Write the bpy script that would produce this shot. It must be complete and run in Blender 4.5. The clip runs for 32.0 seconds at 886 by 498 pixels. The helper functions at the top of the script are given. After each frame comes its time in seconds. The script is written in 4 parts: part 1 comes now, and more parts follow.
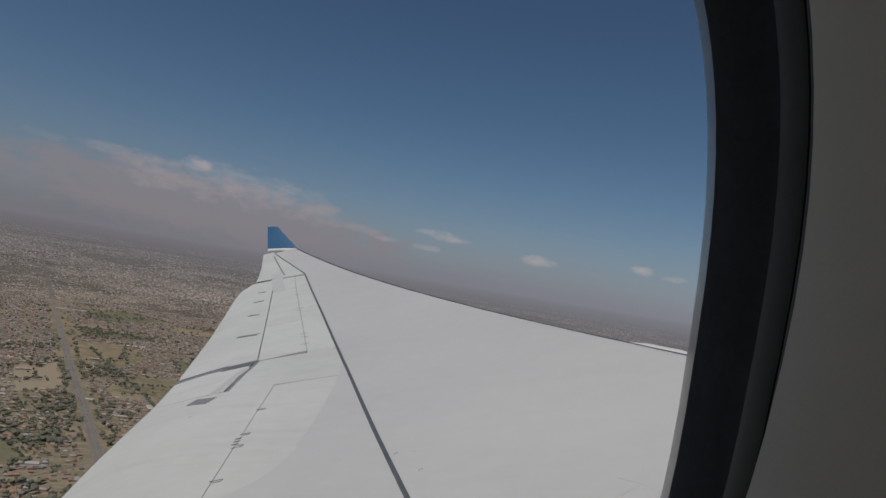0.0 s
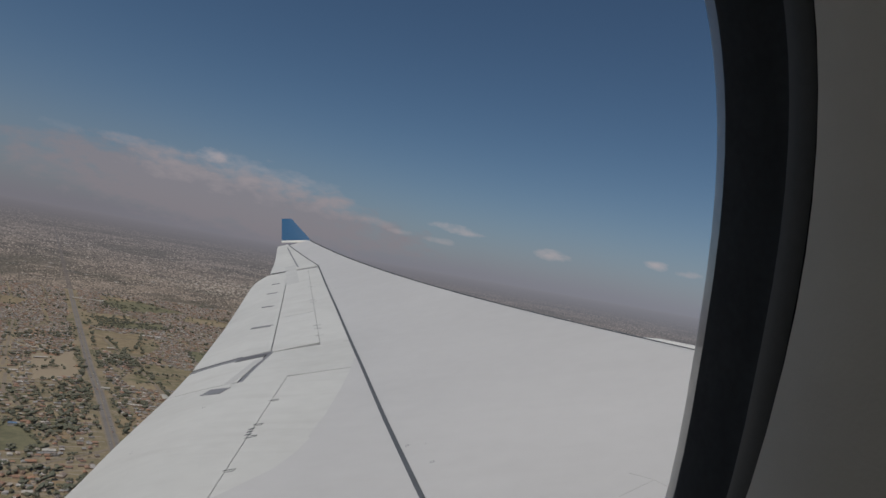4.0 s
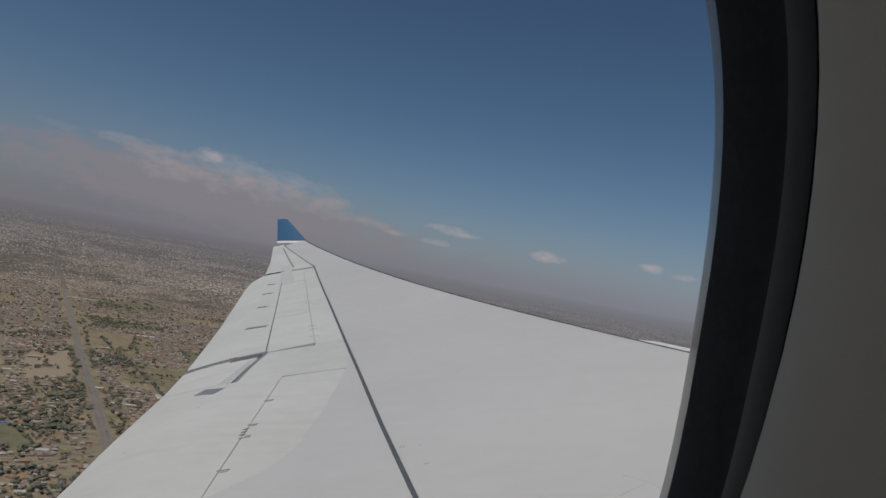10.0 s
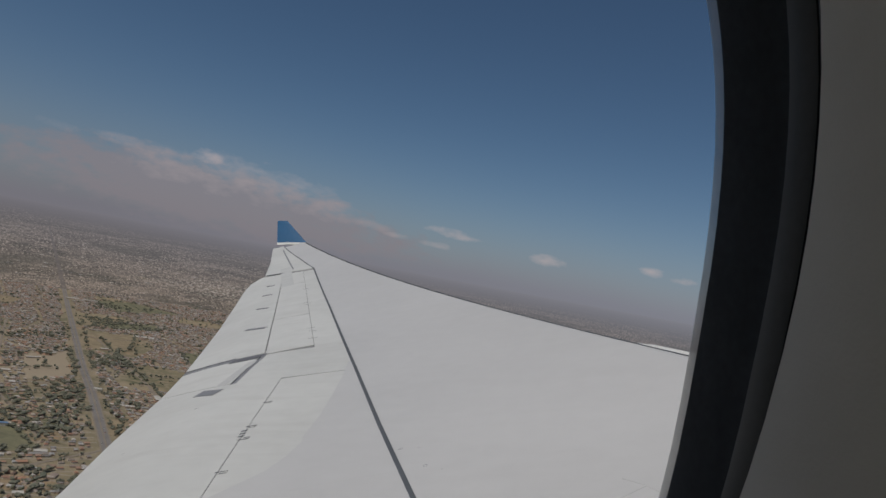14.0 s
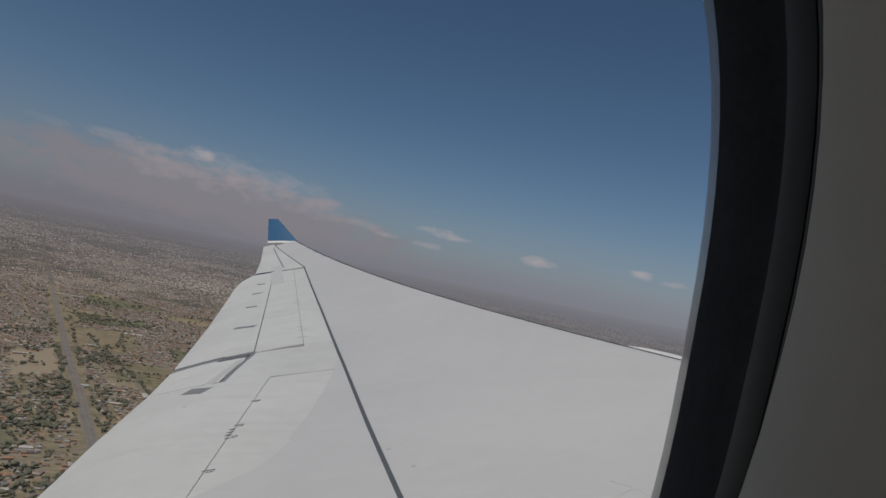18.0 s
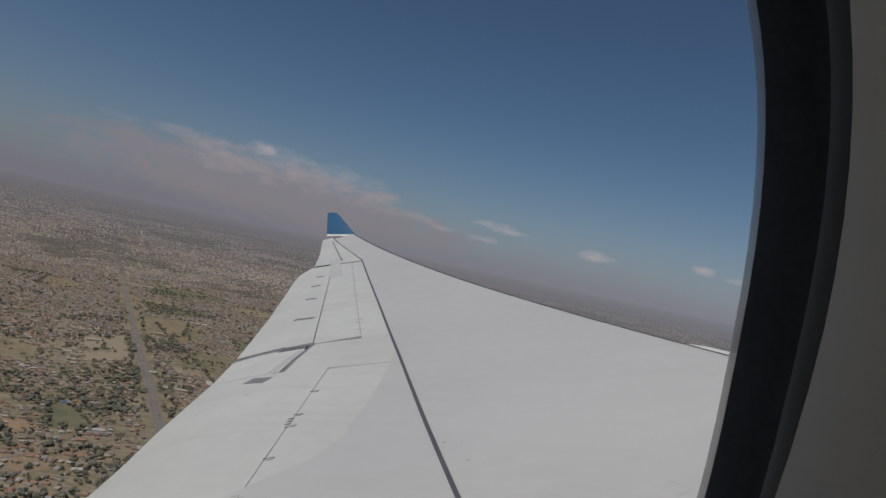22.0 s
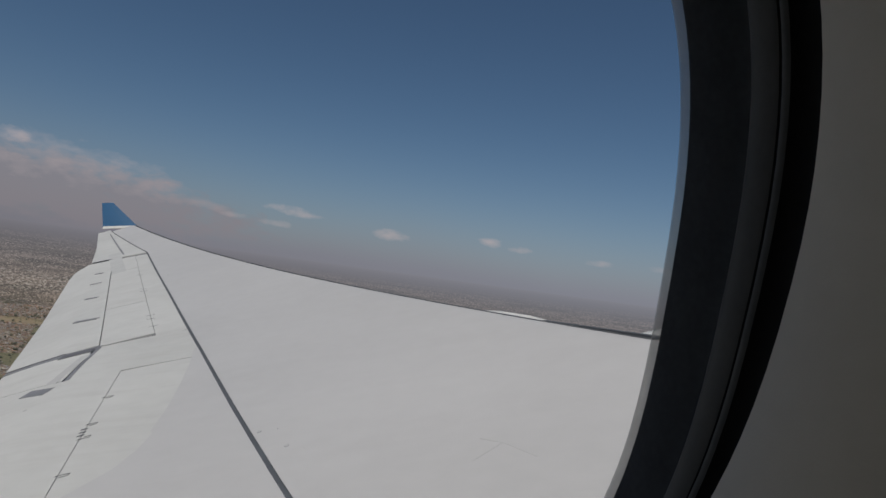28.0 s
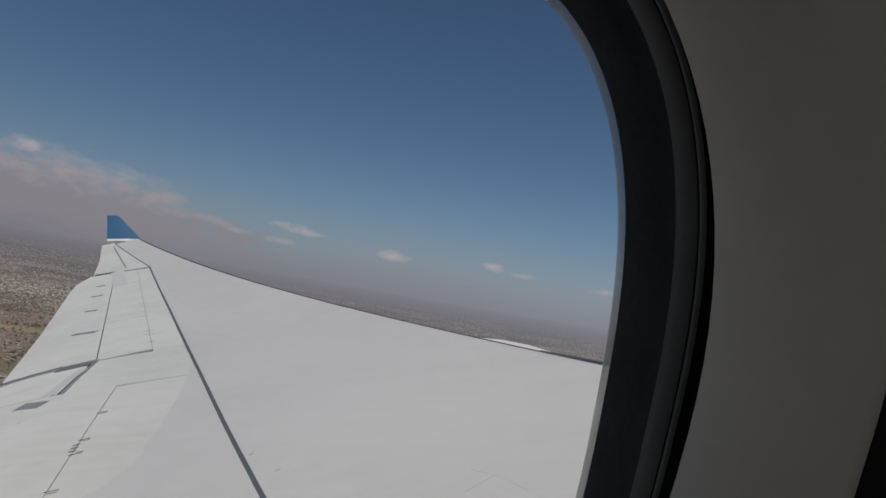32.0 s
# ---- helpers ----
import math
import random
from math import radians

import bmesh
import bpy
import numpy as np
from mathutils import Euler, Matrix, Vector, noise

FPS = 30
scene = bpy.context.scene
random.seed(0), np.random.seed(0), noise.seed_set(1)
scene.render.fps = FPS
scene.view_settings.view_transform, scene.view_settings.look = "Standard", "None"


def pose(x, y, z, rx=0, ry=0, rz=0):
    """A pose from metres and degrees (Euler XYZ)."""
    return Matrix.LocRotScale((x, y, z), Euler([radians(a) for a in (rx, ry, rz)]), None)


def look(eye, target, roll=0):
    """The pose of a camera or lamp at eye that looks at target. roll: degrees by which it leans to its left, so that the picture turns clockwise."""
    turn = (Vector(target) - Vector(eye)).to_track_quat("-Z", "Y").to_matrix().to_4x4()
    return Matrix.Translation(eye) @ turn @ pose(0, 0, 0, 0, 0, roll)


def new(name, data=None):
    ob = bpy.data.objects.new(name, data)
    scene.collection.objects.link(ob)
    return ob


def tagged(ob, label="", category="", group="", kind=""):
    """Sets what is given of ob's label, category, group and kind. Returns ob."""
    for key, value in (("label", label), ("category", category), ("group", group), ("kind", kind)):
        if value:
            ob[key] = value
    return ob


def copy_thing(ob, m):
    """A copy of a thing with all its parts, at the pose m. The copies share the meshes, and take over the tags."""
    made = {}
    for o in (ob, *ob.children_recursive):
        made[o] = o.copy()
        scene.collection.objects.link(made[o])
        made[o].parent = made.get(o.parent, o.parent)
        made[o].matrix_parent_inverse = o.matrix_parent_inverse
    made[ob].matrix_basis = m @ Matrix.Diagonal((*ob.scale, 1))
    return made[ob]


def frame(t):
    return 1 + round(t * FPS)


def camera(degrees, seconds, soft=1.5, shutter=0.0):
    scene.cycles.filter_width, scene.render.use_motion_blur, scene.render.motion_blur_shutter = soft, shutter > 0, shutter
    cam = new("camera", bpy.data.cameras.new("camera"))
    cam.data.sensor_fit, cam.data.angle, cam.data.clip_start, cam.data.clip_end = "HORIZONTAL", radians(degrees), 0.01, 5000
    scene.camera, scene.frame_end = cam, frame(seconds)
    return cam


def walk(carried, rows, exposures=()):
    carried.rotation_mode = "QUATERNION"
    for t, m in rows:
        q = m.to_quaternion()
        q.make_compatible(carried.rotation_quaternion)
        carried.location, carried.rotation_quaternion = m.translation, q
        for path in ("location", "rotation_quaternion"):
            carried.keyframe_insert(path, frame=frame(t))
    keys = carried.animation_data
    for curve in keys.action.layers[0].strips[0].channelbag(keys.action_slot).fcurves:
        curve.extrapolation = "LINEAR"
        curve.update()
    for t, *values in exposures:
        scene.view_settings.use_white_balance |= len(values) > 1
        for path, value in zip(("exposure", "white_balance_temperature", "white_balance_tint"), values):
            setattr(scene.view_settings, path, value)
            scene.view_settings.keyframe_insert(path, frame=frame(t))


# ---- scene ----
H = 400.0  # height of flight over the ground


def eye(x, y, z, yaw, pitch, roll):
    return pose(x, y, z + H, 90 + pitch, 0, yaw) @ pose(0, 0, 0, 0, 0, roll)


PATH = [
    (0, -0.0126, 0.0048, 0.0513, 11.674, 3.142, 9.492),
    (0.5, -0.0116, 0.0028, 0.0472, 11.746, 3.101, 9.956),
    (1, -0.0116, 0.0026, 0.0498, 12.005, 2.843, 9.821),
    (1.5, -0.0111, 0.002, 0.0504, 12.345, 2.861, 9.852),
    (2, -0.0108, 0.0016, 0.052, 12.464, 2.86, 9.957),
    (2.5, -0.0106, 0.0018, 0.052, 12.443, 2.524, 9.999),
    (3, -0.0107, 0.0018, 0.0523, 12.466, 2.391, 10.006),
    (3.5, -0.0107, 0.0019, 0.0527, 12.574, 2.47, 9.999),
    (5.5, -0.0103, 0.0021, 0.0522, 12.67, 2.162, 9.978),
    (6, -0.0104, 0.0023, 0.053, 12.688, 2.309, 9.848),
    (6.5, -0.0101, 0.0023, 0.051, 12.82, 2.69, 9.551),
    (7, -0.0106, 0.0041, 0.0545, 12.67, 2.731, 9.858),
    (7.5, -0.0105, 0.0046, 0.0531, 12.541, 2.784, 10.087),
    (8, -0.01, 0.0043, 0.0497, 12.563, 2.756, 10.261),
    (8.5, -0.01, 0.0053, 0.05, 12.577, 2.666, 10.056),
    (9, -0.0099, 0.0057, 0.0486, 12.507, 2.747, 10.221),
    (9.5, -0.0099, 0.0057, 0.0483, 12.432, 2.726, 10.296),
    (10, -0.0101, 0.006, 0.049, 12.33, 2.602, 10.364),
    (10.5, -0.0099, 0.0057, 0.0476, 12.335, 2.581, 10.142),
    (11, -0.0103, 0.007, 0.0512, 12.345, 2.629, 9.694),
    (11.5, -0.0096, 0.0055, 0.0461, 12.513, 2.871, 10.226),
    (12, -0.0102, 0.0073, 0.0439, 12.537, 2.681, 9.433),
    (12.5, -0.0095, 0.0058, 0.0464, 12.666, 2.965, 10.484),
    (13, -0.0094, 0.0054, 0.045, 12.636, 2.951, 10.448),
    (13.5, -0.01, 0.0071, 0.0491, 12.451, 2.751, 10.318),
    (14, -0.0098, 0.0073, 0.0474, 12.354, 2.803, 10.644),
    (14.5, -0.0099, 0.0079, 0.0476, 11.978, 2.391, 11.01),
    (16.5, -0.0106, 0.0104, 0.0489, 11.901, 3.057, 11.082),
    (17, -0.0106, 0.0106, 0.0481, 12.014, 3.18, 11.239),
    (17.5, -0.0106, 0.0115, 0.049, 11.919, 3.056, 11.292),
    (18, -0.0107, 0.012, 0.0487, 11.651, 2.97, 11.348),
    (18.5, -0.0108, 0.0126, 0.0485, 11.528, 2.709, 11.491),
    (19, -0.0107, 0.0134, 0.049, 11.406, 2.43, 11.266),
    (19.5, -0.0107, 0.0136, 0.0492, 11.339, 2.542, 11.359),
    (20, -0.0106, 0.0136, 0.0487, 11.322, 2.574, 11.293),
    (20.5, -0.0104, 0.0137, 0.0483, 11.679, 2.419, 11.524),
    (21, -0.0061, -0.0006, 0.0535, 14.111, 1.865, 12.291),
    (21.5, -0.0058, 0.0002, 0.0538, 15.514, 1.703, 12.565),
    (22, -0.0059, 0.0017, 0.0564, 16.04, 1.568, 11.926),
    (22.5, -0.0056, 0.0021, 0.0556, 15.64, 1.866, 12.957),
    (23, -0.0056, 0.0024, 0.0553, 15.431, 1.918, 12.796),
    (23.5, -0.0051, 0.0027, 0.0551, 15.381, 1.918, 12.898),
    (24, -0.0047, 0.0033, 0.0557, 15.321, 1.891, 12.902),
    (24.5, -0.0067, 0.004, 0.0583, 14.923, 1.986, 13.116),
    (26.5, -0.0475, -0.0261, 0.0387, 12.71, 2.696, 11.248),
    (27, -0.0737, -0.0531, 0.0278, 7.037, 3.745, 7.392),
    (27.5, -0.0797, -0.0526, 0.0318, 2.516, 3.229, 7.237),
    (28, -0.0854, -0.0538, 0.0309, -0.411, 2.868, 7.79),
    (28.5, -0.0969, -0.0717, 0.0535, -2.866, 2.731, 7.033),
    (29, -0.107, -0.0924, 0.0652, -3.37, 4.451, 7.231),
    (29.5, -0.104, -0.0962, 0.0651, -2.695, 3.987, 6.44),
    (30, -0.1011, -0.0998, 0.0648, -3.092, 4.308, 7.095),
    (30.5, -0.1002, -0.0959, 0.0715, -4.22, 3.968, 5.863),
    (31, -0.0962, -0.0945, 0.0632, -4.933, 4.338, 6.289),
    (31.5, -0.0802, -0.0835, 0.073, -4.743, 3.556, 5.51),
    (32, -0.0625, -0.0727, 0.0764, 0.124, 4.664, 9.828),
]
cam = camera(64.0, 32.0, soft=1.55)
walk(cam, [(r[0], eye(*r[1:])) for r in PATH], [(0, 0.02), (24.5, 0.0), (28.5, 0.06), (32, 0.10)])

# the aircraft climbs: nose up, and banked with this wing slightly raised
PLANE = pose(0, 0, H) @ Matrix.Rotation(radians(0.63), 4, "X") @ Matrix.Rotation(radians(-11), 4, "Y") @ Matrix.Rotation(radians(4), 4, "X")


# ---------------- world and sun ----------------
def nodes_of(tree):
    tree.nodes.clear()

    def n(kind, **sets):
        node = tree.nodes.new(kind)
        for key, value in sets.items():
            if key == "op":
                node.operation = value
            elif key == "i":
                for k, v in value.items():
                    node.inputs[k].default_value = v
        return node
    return n


def maths(tree, op, a, b=None, c=None, clamp=False):
    node = tree.nodes.new("ShaderNodeMath")
    node.operation, node.use_clamp = op, clamp
    for k, v in enumerate((a, b, c)):
        if v is None:
            continue
        if isinstance(v, (int, float)):
            node.inputs[k].default_value = v
        else:
            tree.links.new(v, node.inputs[k])
    return node.outputs[0]


def mix_colour(tree, fac, a, b):
    node = tree.nodes.new("ShaderNodeMix")
    node.data_type = "RGBA"
    for k, v in ((0, fac), (6, a), (7, b)):
        if isinstance(v, (int, float)):
            node.inputs[k].default_value = v
        elif isinstance(v, tuple):
            node.inputs[k].default_value = (*v, 1)
        else:
            tree.links.new(v, node.inputs[k])
    return node.outputs[2]


HAZE_AFT, HAZE_FORE = (0.178, 0.171, 0.194), (0.205, 0.208, 0.238)  # dusty air at the horizon, in the sky and painted on the backdrop
SUN_EL, SUN_AZ = 58.0, 200.0  # azimuth clockwise from outboard; the sun stands over the other wing
sun_dir = Vector((math.sin(radians(SUN_AZ)) * math.cos(radians(SUN_EL)),
                  math.cos(radians(SUN_AZ)) * math.cos(radians(SUN_EL)), math.sin(radians(SUN_EL))))
sun = new("sun", bpy.data.lights.new("sun", "SUN"))
sun.data.energy, sun.data.angle, sun.data.color = 3.22, radians(0.53), (1.0, 0.945, 0.87)
sun.matrix_world = look(Vector((0, 0, H)) + sun_dir * 100, (0, 0, H))

world = bpy.data.worlds.new("sky")
scene.world = world
world.use_nodes = True
wt = world.node_tree
wn = nodes_of(wt)
w_out = wn("ShaderNodeOutputWorld")
w_bg = wn("ShaderNodeBackground", i={"Strength": 1.0})
wt.links.new(w_bg.outputs[0], w_out.inputs[0])
sky = wn("ShaderNodeTexSky")
sky.sky_type, sky.sun_disc = "NISHITA", False
sky.sun_elevation, sky.sun_rotation = radians(SUN_EL), radians(SUN_AZ)
sky.altitude, sky.dust_density, sky.ozone_density = 1800, 0.8, 1.0
sky_dim = wn("ShaderNodeVectorMath", op="SCALE")
sky_dim.inputs["Scale"].default_value = 0.0438
wt.links.new(sky.outputs[0], sky_dim.inputs[0])
sky_tint = wn("ShaderNodeVectorMath", op="MULTIPLY")
sky_tint.inputs[1].default_value = (0.80, 0.97, 1.05)
wt.links.new(sky_dim.outputs[0], sky_tint.inputs[0])
coord = wn("ShaderNodeTexCoord")
split = wn("ShaderNodeSeparateXYZ")
wt.links.new(coord.outputs["Generated"], split.inputs[0])
el = maths(wt, "MULTIPLY", maths(wt, "ARCSINE", split.outputs[2]), 180 / math.pi)
az = maths(wt, "MULTIPLY", maths(wt, "ARCTAN2", split.outputs[0], split.outputs[1]), 180 / math.pi)
# dust haze lying over the horizon, thicker aft
warp = wn("ShaderNodeTexNoise", i={"Scale": 5.0, "Detail": 4.0})
wt.links.new(coord.outputs["Generated"], warp.inputs["Vector"])
depth = maths(wt, "MULTIPLY_ADD", az, -0.036, 4.0)
depth = maths(wt, "MAXIMUM", depth, 4.7)
haze = maths(wt, "POWER", 2.718, maths(wt, "MULTIPLY", -1.0, maths(wt, "POWER", maths(wt, "DIVIDE", maths(wt, "MAXIMUM", el, 0.0), depth), 1.45)))
haze = maths(wt, "MULTIPLY", haze, maths(wt, "MULTIPLY_ADD", warp.outputs[0], 0.25, 0.95), clamp=True)
hue = maths(wt, "MULTIPLY_ADD", az, -0.02, 0.2, clamp=True)
haze_col = mix_colour(wt, hue, (0.212, 0.222, 0.265), (0.166, 0.164, 0.190))
low = maths(wt, "POWER", 2.718, maths(wt, "DIVIDE", maths(wt, "MAXIMUM", el, 0.0), -0.9))
base = mix_colour(wt, haze, sky_tint.outputs[0], haze_col)
# clouds: azimuth, elevation, half length, half height, tilt, strength
CLOUDS = [(-34.0, 5.1, 3.4, 1.3, 0.0, 0.42), (-30.2, 5.3, 3.6, 1.5, 0.0, 0.50), (-26.0, 4.9, 4.2, 1.4, -0.03, 0.48), (-22.2, 4.3, 3.2, 1.0, -0.10, 0.38),
          (-31.6, 6.2, 1.3, 0.6, -0.05, 0.95), (-28.2, 6.0, 1.7, 0.3, -0.10, 0.5), (-24.6, 5.5, 1.6, 0.32, -0.12, 0.5), (-18.6, 3.7, 1.8, 0.4, -0.08, 0.36),
          (-11.9, 4.2, 2.2, 0.36, -0.06, 1.0), (-13.0, 3.0, 1.2, 0.28, 0.0, 0.55), (-16.2, 3.2, 1.0, 0.22, 0.0, 0.45), (-3.8, 3.4, 1.5, 0.42, 0.0, 0.95),
          (4.2, 3.9, 1.0, 0.34, 0.0, 0.85), (6.5, 3.6, 1.0, 0.3, 0.0, 0.8), (13.0, 3.3, 1.2, 0.25, 0.0, 0.6), (18.0, 3.4, 1.2, 0.25, 0.0, 0.4),
          (-37.6, 6.0, 1.9, 0.45, -0.08, 0.34), (-42.0, 6.1, 1.4, 0.35, -0.05, 0.18)]
puff = wn("ShaderNodeTexNoise", i={"Scale": 34.0, "Detail": 6.0, "Roughness": 0.55})
stretch = wn("ShaderNodeMapping", i={"Scale": (1, 1, 2.2)})
wt.links.new(coord.outputs["Generated"], stretch.inputs[0])
wt.links.new(stretch.outputs[0], puff.inputs["Vector"])


def ellipse(c_az, c_el, c_w, c_h, c_t):
    da = maths(wt, "SUBTRACT", az, c_az)
    de = maths(wt, "SUBTRACT", maths(wt, "MULTIPLY_ADD", da, -c_t, el), c_el)
    r2 = maths(wt, "ADD", maths(wt, "POWER", maths(wt, "ABSOLUTE", maths(wt, "DIVIDE", da, c_w)), 2.0),
               maths(wt, "POWER", maths(wt, "ABSOLUTE", maths(wt, "DIVIDE", de, c_h)), 2.0))
    return maths(wt, "SUBTRACT", 1.0, r2)


cover = 0.0
for c_az, c_el, c_w, c_h, c_t, c_s in CLOUDS:
    shape = maths(wt, "MULTIPLY", maths(wt, "ADD", maths(wt, "MULTIPLY", maths(wt, "MAXIMUM", ellipse(c_az, c_el, c_w, c_h, c_t), -2.0), 0.42),
                                        maths(wt, "MULTIPLY_ADD", puff.outputs[0], 1.7, -0.78)), 1.25, clamp=True)
    cover = maths(wt, "MAXIMUM", cover, maths(wt, "MULTIPLY", shape, c_s))
# the dusty body of the large bank, fading down into the haze
bank = maths(wt, "MULTIPLY", maths(wt, "ADD", ellipse(-30.0, 3.2, 17.0, 2.8, -0.06), maths(wt, "MULTIPLY_ADD", puff.outputs[0], 1.9, -0.95)), 1.5, clamp=True)
base = mix_colour(wt, maths(wt, "MULTIPLY", bank, 0.72), base, (0.226, 0.202, 0.222))
base = mix_colour(wt, low, base, mix_colour(wt, hue, HAZE_FORE, HAZE_AFT))
lit = maths(wt, "MULTIPLY", cover, 0.72)
final = mix_colour(wt, lit, base, (0.455, 0.387, 0.387))
wt.links.new(final, w_bg.inputs[0])


# ---------------- materials ----------------
def material(name, colour, rough=0.5, metal=0.0, var=0.15, scale=3.0, bump=0.0, bump_scale=60.0, second=None, spec=0.5, island=0.0, obj=0.0, streaks=0.0):
    m = bpy.data.materials.new(name)
    m.use_nodes = True
    t = m.node_tree
    n = nodes_of(t)
    out, sh = n("ShaderNodeOutputMaterial"), n("ShaderNodeBsdfPrincipled", i={"Roughness": rough, "Metallic": metal, "Specular IOR Level": spec})
    t.links.new(sh.outputs[0], out.inputs[0])
    co = n("ShaderNodeTexCoord")
    big = n("ShaderNodeTexNoise", i={"Scale": scale, "Detail": 5.0, "Roughness": 0.6})
    fine = n("ShaderNodeTexNoise", i={"Scale": scale * 14, "Detail": 3.0})
    for x in (big, fine):
        t.links.new(co.outputs["Object"], x.inputs["Vector"])
    f = maths(t, "ADD", maths(t, "MULTIPLY", big.outputs[0], 0.7), maths(t, "MULTIPLY", fine.outputs[0], 0.3))
    f = maths(t, "MULTIPLY_ADD", maths(t, "SUBTRACT", f, 0.5), 3.0, 0.5, clamp=True)
    dark = tuple(c * (1 - var) for c in colour)
    light = second if second else tuple(min(1, c * (1 + var)) for c in colour)
    col = mix_colour(t, f, dark, light)
    if streaks:
        run = n("ShaderNodeMapping", i={"Scale": (0.35, 2.6, 1.0), "Rotation": (0, 0, 0.45)})
        t.links.new(co.outputs["Object"], run.inputs[0])
        dirt = n("ShaderNodeTexNoise", i={"Scale": 1.0, "Detail": 6.0, "Roughness": 0.65})
        t.links.new(run.outputs[0], dirt.inputs["Vector"])
        col = mix_colour(t, maths(t, "MULTIPLY", maths(t, "MULTIPLY", maths(t, "SUBTRACT", dirt.outputs[0], 0.52), 4.0, clamp=True), streaks), col, (0.30, 0.285, 0.27))
    if island or obj:
        g = n("ShaderNodeNewGeometry") if island else n("ShaderNodeObjectInfo")
        r = g.outputs["Random Per Island" if island else "Random"]
        v = maths(t, "MULTIPLY_ADD", r, 2 * (island or obj), 1 - (island or obj))
        mul = n("ShaderNodeVectorMath", op="SCALE")
        t.links.new(col, mul.inputs[0])
        t.links.new(v, mul.inputs["Scale"])
        col = mul.outputs[0]
    t.links.new(col, sh.inputs["Base Color"])
    if bump:
        bn = n("ShaderNodeTexNoise", i={"Scale": bump_scale, "Detail": 4.0})
        t.links.new(co.outputs["Object"], bn.inputs["Vector"])
        bp = n("ShaderNodeBump", i={"Strength": bump, "Distance": 0.002})
        t.links.new(bn.outputs[0], bp.inputs["Height"])
        t.links.new(bp.outputs[0], sh.inputs["Normal"])
    return m


def palette(name, colours, rough=0.8, per="island"):
    """One of several colours for each loose piece."""
    m = bpy.data.materials.new(name)
    m.use_nodes = True
    t = m.node_tree
    n = nodes_of(t)
    out, sh = n("ShaderNodeOutputMaterial"), n("ShaderNodeBsdfPrincipled", i={"Roughness": rough})
    t.links.new(sh.outputs[0], out.inputs[0])
    g = n("ShaderNodeNewGeometry") if per == "island" else n("ShaderNodeObjectInfo")
    ramp = n("ShaderNodeValToRGB")
    ramp.color_ramp.interpolation = "CONSTANT"
    while len(ramp.color_ramp.elements) < len(colours):
        ramp.color_ramp.elements.new(0.5)
    for k, c in enumerate(colours):
        ramp.color_ramp.elements[k].position = k / len(colours)
        ramp.color_ramp.elements[k].color = (*c, 1)
    t.links.new(g.outputs["Random Per Island" if per == "island" else "Random"], ramp.inputs[0])
    co = n("ShaderNodeTexCoord")
    big = n("ShaderNodeTexNoise", i={"Scale": 0.5, "Detail": 4.0})
    t.links.new(co.outputs["Object"], big.inputs["Vector"])
    mul = n("ShaderNodeVectorMath", op="SCALE")
    t.links.new(ramp.outputs[0], mul.inputs[0])
    t.links.new(maths(t, "MULTIPLY_ADD", big.outputs[0], 0.6, 0.7), mul.inputs["Scale"])
    t.links.new(mul.outputs[0], sh.inputs["Base Color"])
    return m


M_SKIN = material("wing_grey_paint", (0.425, 0.423, 0.423), 0.42, var=0.06, scale=0.28, streaks=0.08)
M_LIGHT = material("wing_light_paint", (0.475, 0.477, 0.462), 0.42, var=0.10, scale=0.3, streaks=0.32)
M_DARK = material("dark_sealant", (0.066, 0.073, 0.083), 0.7, var=0.15, scale=3)
M_UNDER = material("gap_shade_grey", (0.10, 0.10, 0.11), 0.6, var=0.2, scale=2)
M_SLOT = material("slot_grey", (0.16, 0.165, 0.18), 0.6, var=0.12, scale=3)
M_BLUE = material("winglet_blue_paint", (0.011, 0.072, 0.165), 0.5, var=0.08, scale=1, spec=0.2)
M_RIM2 = material("pale_bare_metal", (0.40, 0.40, 0.40), 0.5, var=0.08, scale=3)
M_SCUFF = material("scuffed_paint", (0.43, 0.435, 0.43), 0.5, var=0.08, scale=3)
M_LINING = material("cabin_lining_plastic", (0.58, 0.578, 0.565), 0.65, var=0.05, scale=6, bump=0.05, bump_scale=900)
M_RUBBER = material("black_rubber", (0.008, 0.008, 0.009), 0.85, var=0.2, scale=20, spec=0.15)
M_SEAL = material("blue_black_seal", (0.048, 0.054, 0.062), 0.75, var=0.2, scale=20, spec=0.12)
M_RETAIN = material("dark_grey_retainer", (0.062, 0.065, 0.067), 0.6, var=0.12, scale=20, spec=0.2)
M_RIM = material("window_rim_edge", (0.5, 0.5, 0.49), 0.35, var=0.08, scale=20, spec=0.6)


def clear_edge(m, amount):
    """Let part of the light straight through, as an acrylic edge does."""
    t = m.node_tree
    sh = next(x for x in t.nodes if x.type == "BSDF_PRINCIPLED")
    out = next(x for x in t.nodes if x.type == "OUTPUT_MATERIAL")
    tr_, mx = t.nodes.new("ShaderNodeBsdfTransparent"), t.nodes.new("ShaderNodeMixShader")
    mx.inputs[0].default_value = amount
    t.links.new(sh.outputs[0], mx.inputs[1])
    t.links.new(tr_.outputs[0], mx.inputs[2])
    t.links.new(mx.outputs[0], out.inputs[0])


clear_edge(M_RIM, 0.5)


# ---------------- helpers for building ----------------
def mesh_ob(name, verts, faces, mat, smooth=True):
    me = bpy.data.meshes.new(name)
    me.from_pydata(verts, [], faces)
    me.materials.append(mat)
    if smooth:
        me.polygons.foreach_set("use_smooth", [True] * len(me.polygons))
    me.update()
    return new(name, me)


